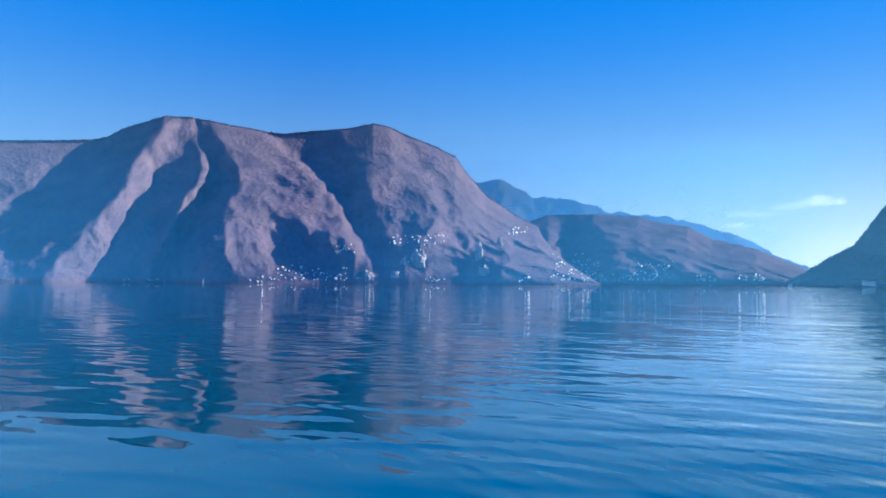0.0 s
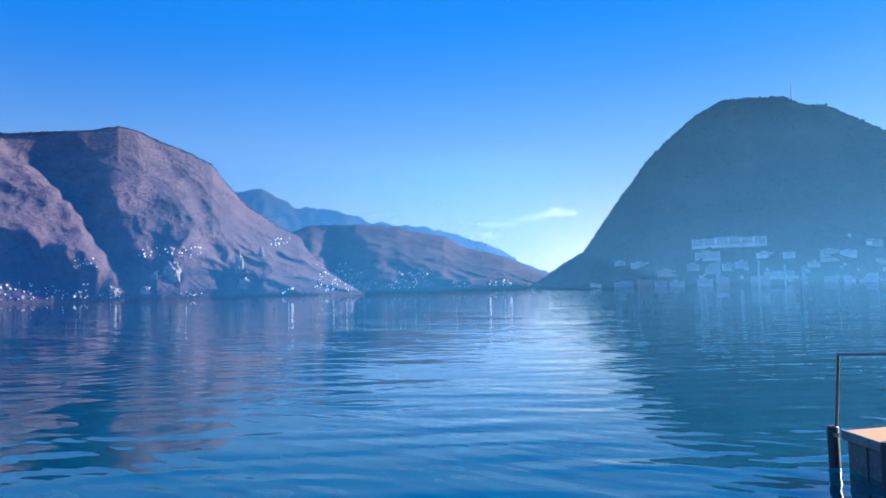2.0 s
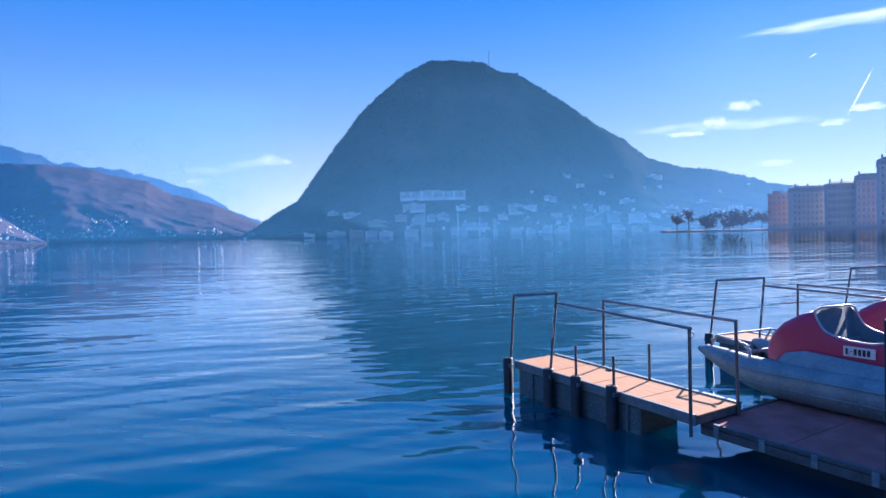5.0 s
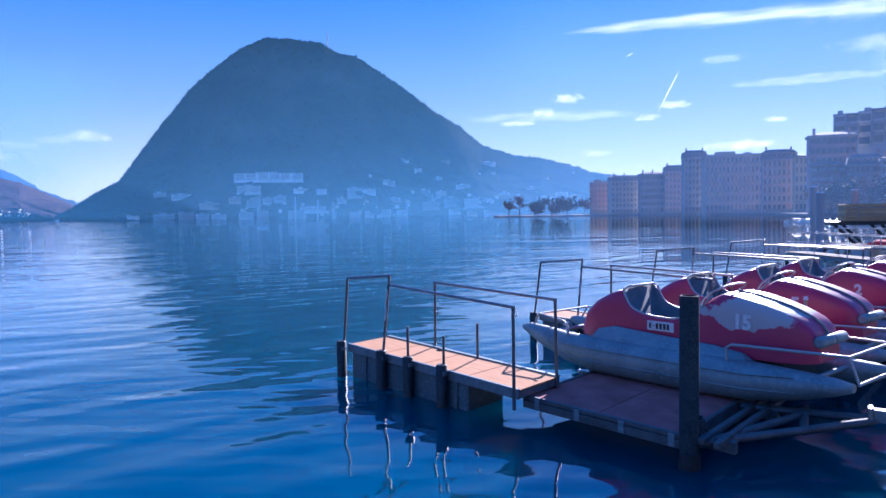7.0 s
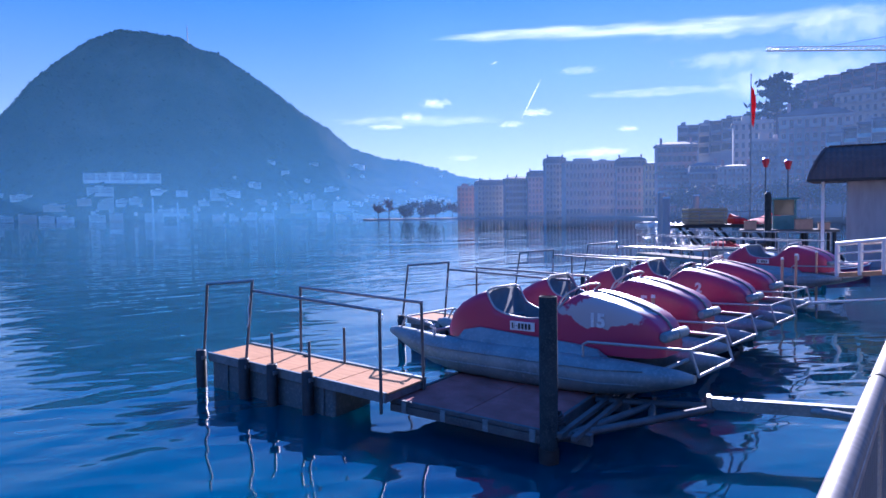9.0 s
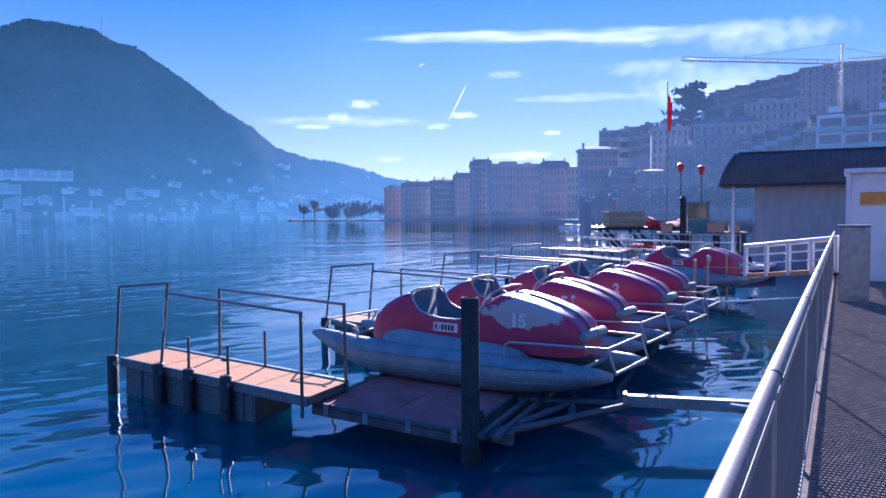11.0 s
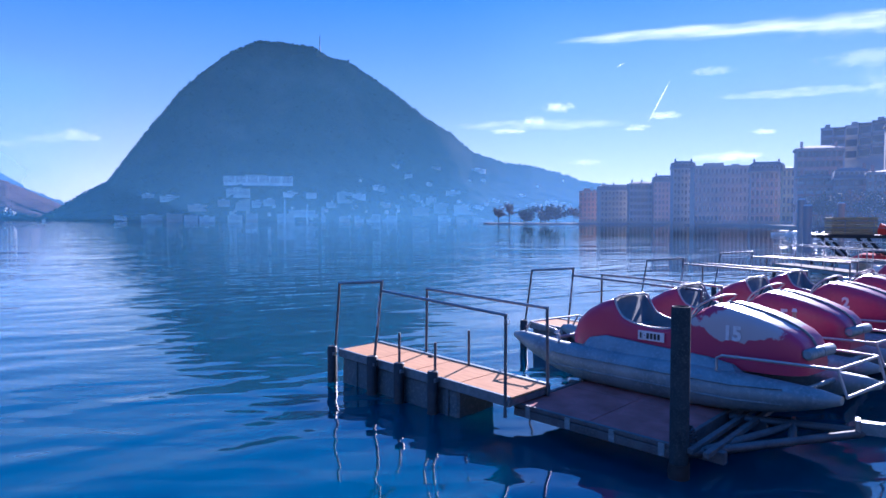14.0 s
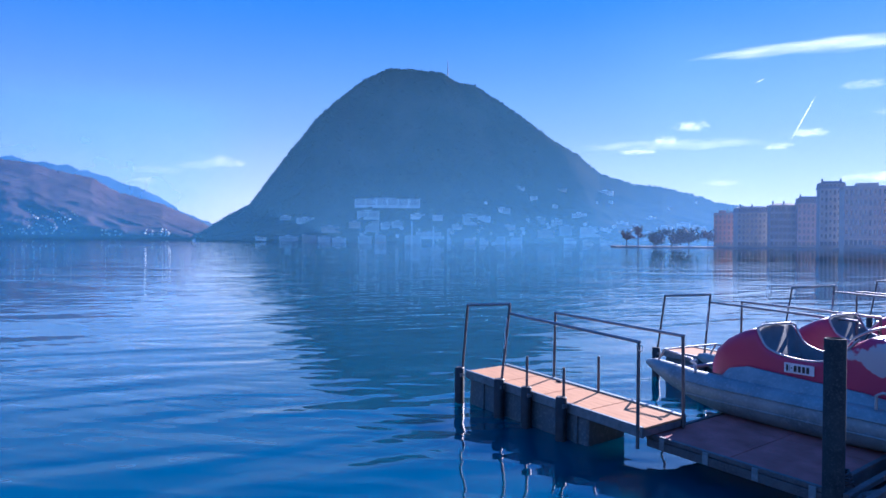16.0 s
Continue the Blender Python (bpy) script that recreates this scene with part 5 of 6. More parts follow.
def facade(name, az0, az1, r, el0, el1, storeys, bays, wall, label, roof="flat", balcony=False, turn=0.0, shutters=False, pilasters=False, rise=None):
    """A masonry building: plinth, string courses, framed windows, balconies, cornice and roof."""
    mid, w, z0, h = site(az0, az1, r, el0, el1)
    rise = rise if rise is not None else w * 0.09 if roof == "hip" else h / storeys * 0.95
    if roof != "flat":
        h -= rise
    dpt = min(22.0, max(9.0, w * 0.5))
    e = empty(name, Matrix.Translation(polar(mid, r, z0)) @ pose(0, 0, 0, 0, 0, -mid + turn))
    part("wall", box(-w / 2, w / 2, 0, dpt, -14, h), wall, e)
    part("plinth", box(-w / 2 - 0.15, w / 2 + 0.15, -0.3, 0.0, -3, h / storeys * 0.25), QUAY, e)
    part("cornice", box(-w / 2 - 0.6, w / 2 + 0.6, -0.7, dpt + 0.5, h - 0.55, h), TRIM, e)
    sh = h / storeys
    for k in {1, storeys - 1}:
        part("string_course", box(-w / 2 - 0.12, w / 2 + 0.12, -0.28, 0.0, k * sh - 0.18, k * sh + 0.18), TRIM, e)
    store = {}
    if roof == "flat":
        part("roof", box(-w / 2 + 0.3, w / 2 - 0.3, 0.3, dpt - 0.3, h, h + 0.35), ROOF_GREY, e)
        part("parapet", box(-w / 2, w / 2, 0.0, 0.25, h, h + 0.8), wall, e)
        part("roof_house", box(-w * 0.28, w * 0.05, dpt * 0.35, dpt * 0.8, h + 0.35, h + 2.9), wall, e)
        part("lift_house", box(w * 0.22, w * 0.34, dpt * 0.4, dpt * 0.7, h + 0.35, h + 2.2), CONCRETE_B, e)
    else:
        part("roof", hip_roof(w, dpt, h, rise) if roof == "hip" else mansard_roof(w, dpt, h, rise), ROOF_TILE if roof == "hip" else ROOF_GREY, e)
        for i in range(max(2, int(w / 9))):
            x = -w * 0.38 + i * w * 0.76 / max(1, int(w / 9))
            repeat(store, "chimney", lambda: part("chimney", box(-0.5, 0.5, -0.4, 0.4, 0, rise * 0.6 + 1.6), wall, e), Matrix.Translation((x, dpt * (0.35 + 0.1 * (i % 2)), h + rise * 0.4)))
        if roof == "mansard":
            for b_ in range(bays):
                m = Matrix.Translation((-w / 2 + (b_ + 0.5) * w / bays, 0.0, h + rise * 0.12))
                repeat(store, "dormer", lambda: part("dormer", box(-0.75, 0.75, -0.15, 1.5, 0, rise * 0.52), TRIM, e), m)
                repeat(store, "dormer_pane", lambda: part("window", box(-0.5, 0.5, -0.2, 0.0, 0.15, rise * 0.45), PANE, e), m)
    bw = w / bays
    ww, wh = min(0.65, bw * 0.22), sh * 0.29
    for s in range(storeys):
        for b_ in range(bays):
            x, z = -w / 2 + (b_ + 0.5) * bw, (s + 0.46) * sh
            if s == 0:
                m = Matrix.Translation((x, 0, 0))
                repeat(store, "shop", lambda: part("shopfront", box(-bw * 0.36, bw * 0.36, -0.06, 0.1, 0.0, sh * 0.74), PANE, e), m)
                continue
            m = Matrix.Translation((x, 0, z))
            repeat(store, "window", lambda: part("window", box(-ww, ww, -0.05, 0.1, -wh, wh), PANE, e), m)
            repeat(store, "head", lambda: part("window_head", box(-ww - 0.25, ww + 0.25, -0.25, 0.0, wh + 0.1, wh + 0.38), TRIM, e), m)
            if shutters:
                repeat(store, "shutter", lambda: part("shutter", add_box(box(-ww * 2 - 0.05, -ww - 0.02, -0.12, 0.0, -wh, wh), ww + 0.02, ww * 2 + 0.05, -0.12, 0.0, -wh, wh), SHUTTER, e), m)
            if balcony and b_ % 2 == 0:
                m = Matrix.Translation((x, -0.65, z - wh))
                repeat(store, "balcony", lambda: part("balcony", add_box(box(-ww - 0.8, ww + 0.8, -0.65, 0.65, -0.18, 0.0), -ww - 0.8, ww + 0.8, -0.65, -0.58, 0.0, 0.9), TRIM, e), m)
        if pilasters and s == 1:
            for b_ in range(bays + 1):
                repeat(store, "pilaster", lambda: part("pilaster", box(-0.35, 0.35, -0.3, 0.0, sh, h - 0.55), TRIM, e), Matrix.Translation((-w / 2 + b_ * bw, 0, 0)))
    tagged(e, label, "building", "buildings round the bay")
    return e


def terraces(name, az0, az1, r, el0, el1, storeys, units, wall, label, climb=0.0, turn=0.0, glass=False):
    """A modern building in stepped units: each storey a slab, a deep window band, a parapet and dividing fins."""
    mid, w, z0, h = site(az0, az1, r, el0, el1)
    e = empty(name, Matrix.Translation(polar(mid, r, z0)) @ pose(0, 0, 0, 0, 0, -mid + turn))
    uw, sh = w / units, h / storeys
    store = {}
    for u in range(units):
        lift = climb * (u - units + 1)
        for s in range(storeys):
            back = s * sh * 0.22 + 1.3 * ((u * 2) % 3)
            m = Matrix.Translation((-w / 2 + (u + 0.5) * uw, back, lift + s * sh))
            repeat(store, "storey", lambda: part("storey", box(-uw / 2, uw / 2, 1.6, 16, 0, sh), wall, e), m)
            repeat(store, "slab", lambda: part("slab", box(-uw / 2 - 0.05, uw / 2 + 0.05, -0.25, 1.7, -0.22, 0.12), TRIM, e), m)
            repeat(store, "pane", lambda: part("window_band", box(-uw * 0.42, uw * 0.44, 1.5, 1.65, 0.35, sh * 0.78), PANE, e), m)
            repeat(store, "parapet", lambda: part("parapet", box(-uw / 2 + 0.1, uw / 2 - 0.1, -0.2, -0.08, 0.12, 1.05), PARAPET_GLASS if glass else wall, e), m)
            repeat(store, "fin", lambda: part("fin", box(-uw / 2 - 0.12, -uw / 2 + 0.12, -0.1, 1.7, 0.1, sh - 0.2), wall, e), m)
        m = Matrix.Translation((-w / 2 + (u + 0.5) * uw, storeys * sh * 0.22, lift + h))
        repeat(store, "roof", lambda: part("roof", box(-uw / 2 - 0.3, uw / 2 + 0.3, 0.6, 16, -0.1, 0.35), ROOF_GREY, e), m)
        if u % 2 == 0:
            repeat(store, "roof_house", lambda: part("roof_house", box(-uw * 0.2, uw * 0.25, 5, 10, 0.35, 2.4), wall, e), m)
        repeat(store, "base", lambda: part("base", box(-uw / 2, uw / 2, 1.0, 16, -22, 0), CONCRETE_B, e), Matrix.Translation((-w / 2 + (u + 0.5) * uw, 0, lift)))
    tagged(e, label, "building", "buildings round the bay")
    return e


TRIM = mat("carved_stone_trim", (0.36, 0.33, 0.3), 0.85, vary=(0.28, 0.26, 0.24), scale=0.2, rnd=0.15)
PARAPET_GLASS = mat("blue_green_parapet_glass", (0.16, 0.33, 0.36), 0.12, vary=(0.12, 0.27, 0.31), scale=0.3)
CREAM = mat("cream_render", (0.44, 0.38, 0.31), 0.85, vary=(0.34, 0.3, 0.25), scale=0.12, fine=(0.38, 0.32, 0.27))
TERRA = mat("terracotta_render", (0.42, 0.2, 0.15), 0.85, vary=(0.34, 0.165, 0.125), scale=0.12, fine=(0.3, 0.17, 0.14))
ROSE = mat("rose_render", (0.46, 0.29, 0.25), 0.85, vary=(0.38, 0.24, 0.21), scale=0.12, fine=(0.33, 0.22, 0.2))

facade("apartment_house", 14.7, 16.2, 625, -0.1, 2.3, 6, 5, TERRA, "red-brown block beside the lakeside hotels", "flat")
facade("hotel", 16.3, 18.6, 600, -0.1, 2.85, 6, 8, CREAM, "pale lakeside hotel with rows of balconies", "mansard", True, 16)
facade("hotel", 18.5, 20.5, 585, -0.1, 3.05, 6, 7, HOTEL, "grey lakeside hotel with shuttered windows", "hip", False, 12, True)
facade("hotel", 20.3, 22.0, 580, -0.1, 3.5, 7, 6, ROSE, "narrow pink lakeside building with tall windows", "mansard", False, 10)
facade("grand_hotel", 21.7, 23.3, 520, -0.1, 4.55, 8, 6, HOTEL, "tall corner pavilion of the grand hotel", "mansard", True, 14, False, True)
facade("grand_hotel", 23.2, 27.2, 500, -0.1, 4.05, 6, 14, CREAM, "long grand hotel with pilasters and a cornice", "flat", True, 12, False, True)
facade("grand_hotel", 27.1, 29.3, 455, -0.1, 4.35, 6, 7, ROSE, "rose stone hotel wing with roof terraces", "mansard", False, 8, False, True)
facade("town_house", 29.2, 30.3, 430, -0.1, 3.9, 6, 4, PLASTER_OCHRE, "narrow ochre house with a tiled roof", "hip", False, 6)
facade("town_house", 30.1, 33.0, 320, 1.0, 5.4, 6, 8, ROSE, "pink town building with a low tiled hip roof", "hip", False, 8, True, False, 1.6)
facade("waterfront_house", 30.2, 32.6, 285, -0.1, 3.4, 5, 8, TERRA, "terracotta waterfront house with rows of windows", "hip", True, 6, True)
facade("waterfront_house", 32.5, 34.6, 275, -0.1, 3.75, 5, 7, HOTEL_PINK, "rose waterfront house with shuttered windows", "mansard", False, 5, True)
facade("waterfront_house", 34.5, 36.9, 265, -0.1, 3.55, 5, 8, TERRA, "red waterfront palace with tall windows", "hip", True, 4, False, True)
terraces("hillside_house", 31.6, 33.1, 400, 4.6, 6.55, 3, 2, CONCRETE_B, "grey flat-roofed block on the town hill")
terraces("hillside_house", 33.0, 36.2, 420, 4.6, 7.0, 3, 4, CREAM, "long pale hillside house with terraces", 0.8, -8)
facade("town_house", 35.5, 38.2, 300, 2.6, 6.5, 6, 6, CREAM, "white hillside building with many windows", "flat", False, 4)
facade("waterfront_house", 36.8, 38.8, 245, -0.1, 5.1, 6, 6, CREAM, "grey stone waterfront house with a balcony row", "flat", True, 2, False, True)
facade("palace", 38.6, 43.1, 235, -0.1, 7.35, 7, 9, ROSE, "tall pink stone palace with a dark hip roof", "hip", True, 0, False, True, 2.7)
terraces("glass_house", 41.4, 46.1, 205, 3.6, 6.5, 3, 5, TRIM, "modern terraced building with blue glass parapets", 0.9, -10, True)
# orange sunlight on this small wall is put into the ochre plaster
facade("town_house", 45.9, 46.8, 200, 3.4, 5.9, 2, 2, PLASTER_OCHRE, "small wing between modern houses, orange sunlight painted as ochre", "flat")
terraces("glass_house", 46.7, 51.5, 195, 3.4, 7.05, 3, 3, WHITE, "modern white hillside building with large windows", 0.0, -4, True)
terraces("hill_block", 39.2, 45.8, 520, 6.4, 9.95, 6, 9, HOTEL_PINK, "long stepped apartment row along the hill crest", 0.85, -16)
facade("hill_block", 45.6, 51.8, 470, 5.5, 10.2, 9, 14, ROSE, "large apartment block at the top of the hill", "flat", True, -6)
facade("hill_block", 42.0, 45.6, 400, 4.6, 8.0, 5, 8, CREAM, "pale block below the hill crest", "flat", True, -10)
tree("cedar", 38.4, 380, 38, 30, 34, "layered", LEAF, "spreading dark cedar on the town hill", 21)
for i in range(26):
    az = rng.uniform(32, 50)
    p = HILL.at(az, rng.uniform(0.4, 0.9) * lerp_table(HILL.crest, az))
    tree("hill_tree", az, math.hypot(p.x, p.y), p.z, rng.uniform(9, 16), rng.uniform(8, 13), "round" if i % 2 else "layered", LEAF if i % 3 else LEAF_BROWN,
         "dark tree between the hillside houses", 30 + i)
for i in range(14):
    az = 30.5 + i * 1.1
    tree("plane_tree", az, 225 - i * 3 if az > 31 else 300, 1.3, 9, 8, "round", LEAF if i % 3 else LEAF_BROWN, "dark clipped tree along the waterfront road", 70 + i)

# crane over the roofs
p = polar(48.15, 300, 20)
cr = empty("tower_crane", Matrix.Translation(p) @ pose(0, 0, 0, 0, 0, 90 - 48.15 + 88))


def lattice(pa, pb, w, bays, r=0.09):
    pa, pb = Vector(pa), Vector(pb)
    d = (pb - pa).normalized()
    s = d.cross(Vector((0, 0, 1)) if abs(d.z) < 0.9 else Vector((1, 0, 0))).normalized()
    t = s.cross(d)
    bm = bmesh.new()
    cs = [s * w / 2 - t * w / 2, -s * w / 2 - t * w / 2, t * w / 2]
    for c in cs:
        sweep(bm, [pa + c, pb + c], r * 1.4, 4)
    for i in range(bays):
        a, b2 = pa.lerp(pb, i / bays), pa.lerp(pb, (i + 1) / bays)
        for j in range(3):
            sweep(bm, [a + cs[j], b2 + cs[(j + 1) % 3]], r, 4)
    return bm


part("mast", lattice((0, 0, -20), (0, 0, 37.5), 1.8, 24), YELLOWPAINT, cr)
part("jib", lattice((2, 0, 38), (56, 0, 45.5), 1.5, 34), YELLOWPAINT, cr)
part("counter_jib", lattice((-2, 0, 38), (-15, 0, 37.5), 1.5, 8), YELLOWPAINT, cr)
part("apex", lattice((0, 0, 37.5), (0, 0, 44.5), 1.2, 4), YELLOWPAINT, cr)
part("stay", tube([(0, 0, 44.5), (34, 0, 43.4)], 0.08, 4), STEEL, cr)
part("stay", tube([(0, 0, 43), (-14, 0, 38.5)], 0.08, 4), STEEL, cr)
part("cab", box(1, 2.6, -1.6, -0.2, 36, 38, 0.1), WHITE, cr)
part("counterweight", box(-15, -12.5, -0.8, 0.8, 34.5, 37.4, 0.1), CONCRETE_B, cr)
tagged(cr, "yellow lattice tower crane above the hillside roofs", "crane")

# flag on its pole
p = polar(36.67, 112, 0)
fp = empty("flagpole", Matrix.Translation(p))
part("pole", tube([(0, 0, -1), (0, 0, 22.2)], [0.12, 0.06], 8), STEEL, fp)
bm = bmesh.new()
g = [[bm.verts.new((0.06 + (i * 0.15) * (1 - 0.045 * j), 0.12 * math.sin(i * 1.9 + j * 0.5), 21.0 - j * 0.55 - i * 0.35)) for j in range(10)] for i in range(6)]
for i in range(5):
    for j in range(9):
        bm.faces.new((g[i][j], g[i + 1][j], g[i + 1][j + 1], g[i][j + 1])).smooth = True
bmesh.ops.solidify(bm, geom=bm.faces[:], thickness=0.03)
part("flag", bm, FLAGRED, fp, "limp hanging red flag")
part("finial", tube([(0, 0, 22.2), (0, 0, 22.5)], [0.1, 0.03], 8), BLACK, fp)
tagged(fp, "tall steel flagpole with a limp red flag", "flagpole")


def lantern(az, r, z):
    e = empty("street_lamp", Matrix.Translation(polar(az, r, FLOOR_Z)))
    part("pole", tube([(0, 0, -3), (0, 0, z - FLOOR_Z - 0.3)], [0.07, 0.04], 8), DULLSTEEL, e)
    s = part("shade", loft([[(q * math.cos(k * math.tau / 6), q * math.sin(k * math.tau / 6), z - FLOOR_Z + dz) for k in range(6)] for q, dz in ((0.15, -0.3), (0.3, 0.25), (0.22, 0.32))], smooth=False), LAMPRED, e, "tapered red lantern")
    part("cap", tube([(0, 0, z - FLOOR_Z + 0.32), (0, 0, z - FLOOR_Z + 0.44)], [0.26, 0.08], 6), WHITE, s)
    tagged(e, "street lamp with a red lantern on a dark pole", "street lamp", "street lamps on the waterfront")


lantern(37.67, 58, 2.85 + 58 * math.tan(radians(3.5)))
lantern(39.14, 58, 2.85 + 58 * math.tan(radians(3.3)))

# boat house with a curved dark roof
ez = lambda r, el: EYE + r * math.tan(radians(el))
p = polar(40.6, 40, 0)
ax = Vector((math.cos(radians(43)), -math.sin(radians(43)), 0))
ay = Vector((-ax.y, ax.x, 0))
BH = Matrix(((ax.x, ay.x, 0, p.x), (ax.y, ay.y, 0, p.y), (0, 0, 1, 0), (0, 0, 0, 1)))
bh = empty("boat_house", BH)
Lh = 9.0
part("wall", box(1.55, Lh, 0.25, 6, -1.5, 4.42, 0.02), BOARD, bh, "pale wooden board wall")
bw = None
for i in range(14):
    m = Matrix.Translation((1.6 + i * (Lh - 1.6) / 14, 0.23, 0))
    if bw is None:
        bw = part("batten", box(0, 0.03, 0, 0.02, -0.5, 4.4), BOARD, bh)
        bw.matrix_basis = m
    else:
        twin(bw, m)
part("post", box(0.45, 0.6, 0.3, 0.45, -1.5, 4.4, 0.02), WHITE, bh)
prof = [(-0.5, 4.38), (-0.35, 4.75), (-0.05, 5.25), (0.5, 5.75), (1.2, 6.05)]
nx = 70
rows_ = []
for i in range(nx + 1):
    x = -0.15 + (Lh + 0.6) * i / nx
    off = 0.03 * math.cos(i * math.pi)
    rows_.append([(x + max(0.0, 0.75 * max(0.0, (z - 4.38) / 1.7) ** 1.4 - 0.137 * max(0, i - 1)), y - off * (y < 2), z + off * 0.6) for y, z in prof + [(3.5, 6.05), (6.4, 4.4), (3.0, 4.3)]])
part("roof", loft(rows_, smooth=False), CORRUG, bh, "dark corrugated curved roof")
part("ridge_cap", box(0.75, Lh + 0.4, 1.1, 1.5, 6.06, 6.12, 0.01), CORRUG, bh)
part("eave_board", box(-0.15, Lh + 0.4, -0.5, -0.42, 4.26, 4.4, 0.01), BLACK, bh)
tagged(bh, "pale boat house with a dark corrugated roof", "boat house")

# kiosk with an orange band, cabinet at the end of the railing
ko = empty("kiosk", Matrix.Translation(polar(50.4, 20, FLOOR_Z)) @ pose(0, 0, 0, 0, 0, -49))
part("body", box(-0.55, 1.6, 0, 1.6, 0, 2.6, 0.03), PLASTER, ko)
part("roof", box(-0.65, 1.7, -0.1, 1.7, 2.6, 2.72, 0.02), WHITE, ko)
part("banner", box(-0.3, 1.5, -0.03, -0.005, 1.85, 2.15), ORANGE, ko, "orange banner strip")
part("corner_post", box(-0.6, -0.5, -0.06, 0.04, 0, 2.7, 0.01), WHITE, ko)
tagged(ko, "pale kiosk with an orange banner on the promenade", "kiosk")
cb = empty("electric_cabinet", Matrix.Translation(polar(49.1, 15.2, FLOOR_Z)) @ pose(0, 0, 0, 0, 0, -48))
part("body", box(-0.2, 0.3, 0, 0.4, 0, 1.4, 0.015), STEEL, cb)
part("door", box(-0.17, 0.27, -0.012, 0.0, 0.1, 1.34, 0.006), STEEL, cb)
part("lid", box(-0.22, 0.32, -0.03, 0.43, 1.4, 1.43, 0.008), ALU, cb)
tagged(cb, "grey metal cabinet beside the railing", "cabinet")

# gangway with white rails from the quay
gw = empty("gangway")
ga, gb = polar(42.3, 23, 1.1), polar(48.2, 21.5, 1.4)
gd = (gb - ga)
gs = Vector((-gd.y, gd.x, 0)).normalized() * 1.0
bm = bmesh.new()
vs = [bm.verts.new(v) for v in (ga, gb, gb + gs, ga + gs)]
vs2 = [bm.verts.new(v + Vector((0, 0, -0.12))) for v in (ga, gb, gb + gs, ga + gs)]
bm.faces.new(vs)
bm.faces.new(vs2[::-1])
for i in range(4):
    bm.faces.new((vs[i], vs2[i], vs2[(i + 1) % 4], vs[(i + 1) % 4]))
part("walkway", bm, DECK, gw)
for sd in (Vector((0, 0, 0)), gs):
    for i in range(5):
        b0 = ga.lerp(gb, i / 4) + sd
        part("post", box(b0.x - 0.05, b0.x + 0.05, b0.y - 0.05, b0.y + 0.05, b0.z - 0.1, b0.z + 0.8, 0.01), WHITE, gw)
    for z in (0.28, 0.54):
        part("rail", tube([ga + sd + Vector((0, 0, z)), gb + sd + Vector((0, 0, z))], 0.025, 6), WHITE, gw)
    d_ = gd.normalized() * 0.05
    bm = bmesh.new()
    sweep(bm, [ga + sd + Vector((0, 0, 0.82)) - d_, gb + sd + Vector((0, 0, 0.82)) + d_], 0.06, 4)
    part("top_rail", bm, WHITE, gw)
tagged(gw, "short gangway with white painted wooden rails", "gangway")

# work raft with stacked timber on raking legs
ra = empty("work_platform", Matrix.Translation(polar(34.2, 62, 0)) @ pose(0, 0, 0, 0, 0, -20))
part("deck", box(-3.4, 6.0, -1.6, 1.6, 1.65, 1.9, 0.03), BLACK, ra)
for x0, x1 in ((-2.5, 0.5), (0.0, 2.8), (2.6, 5.2)):
    for y in (-1.4, 1.4):
        part("leg", tube([(x0, y, 1.65), (x1, y, -1.5)], 0.12, 6), BLACK, ra)
for i in range(5):
    part("plank_pack", box(-2.3, 0.7, -1.2, 1.2, 1.92 + i * 0.26, 2.14 + i * 0.26, 0.03), YELLOWWOOD, ra, "stack of yellow timber")
part("cover", loft([[(x, -1.2, 1.9), (x, -1.0, 2.2 + 0.35 * math.sin(x * 1.3)), (x, 0, 2.5 + 0.3 * math.sin(x * 1.7)), (x, 1.2, 1.9)] for x in (1.2, 1.8, 2.6, 3.4, 4.2, 5.0)]), FLAGRED, ra, "crumpled red tarpaulin")
for z in (2.4, 2.9):
    part("rail", tube([(-3.4, -1.55, z), (6.0, -1.55, z)], 0.03, 6), STEEL, ra)
for i in range(6):
    part("rail_post", tube([(-3.4 + i * 1.88, -1.55, 1.9), (-3.4 + i * 1.88, -1.55, 2.95)], 0.03, 6), STEEL, ra)
tagged(ra, "dark work platform on raking legs with stacked timber", "work platform")
for az, r, el in ((30.42, 60, 1.54), (30.8, 58, 1.1), (32.9, 66, 1.25)):
    e = empty("mooring_post", Matrix.Translation(polar(az, r, 0)))
    part("shaft", tube([(0, 0, -2), (0, 0, ez(r, el))], 0.28, 14), CONCRETE_B, e)
    part("cap", tube([(0, 0, ez(r, el)), (0, 0, ez(r, el) + 0.12)], [0.3, 0.2], 14), WHITE, e)
    tagged(e, "pale round mooring post standing in the lake", "mooring post", "mooring posts")


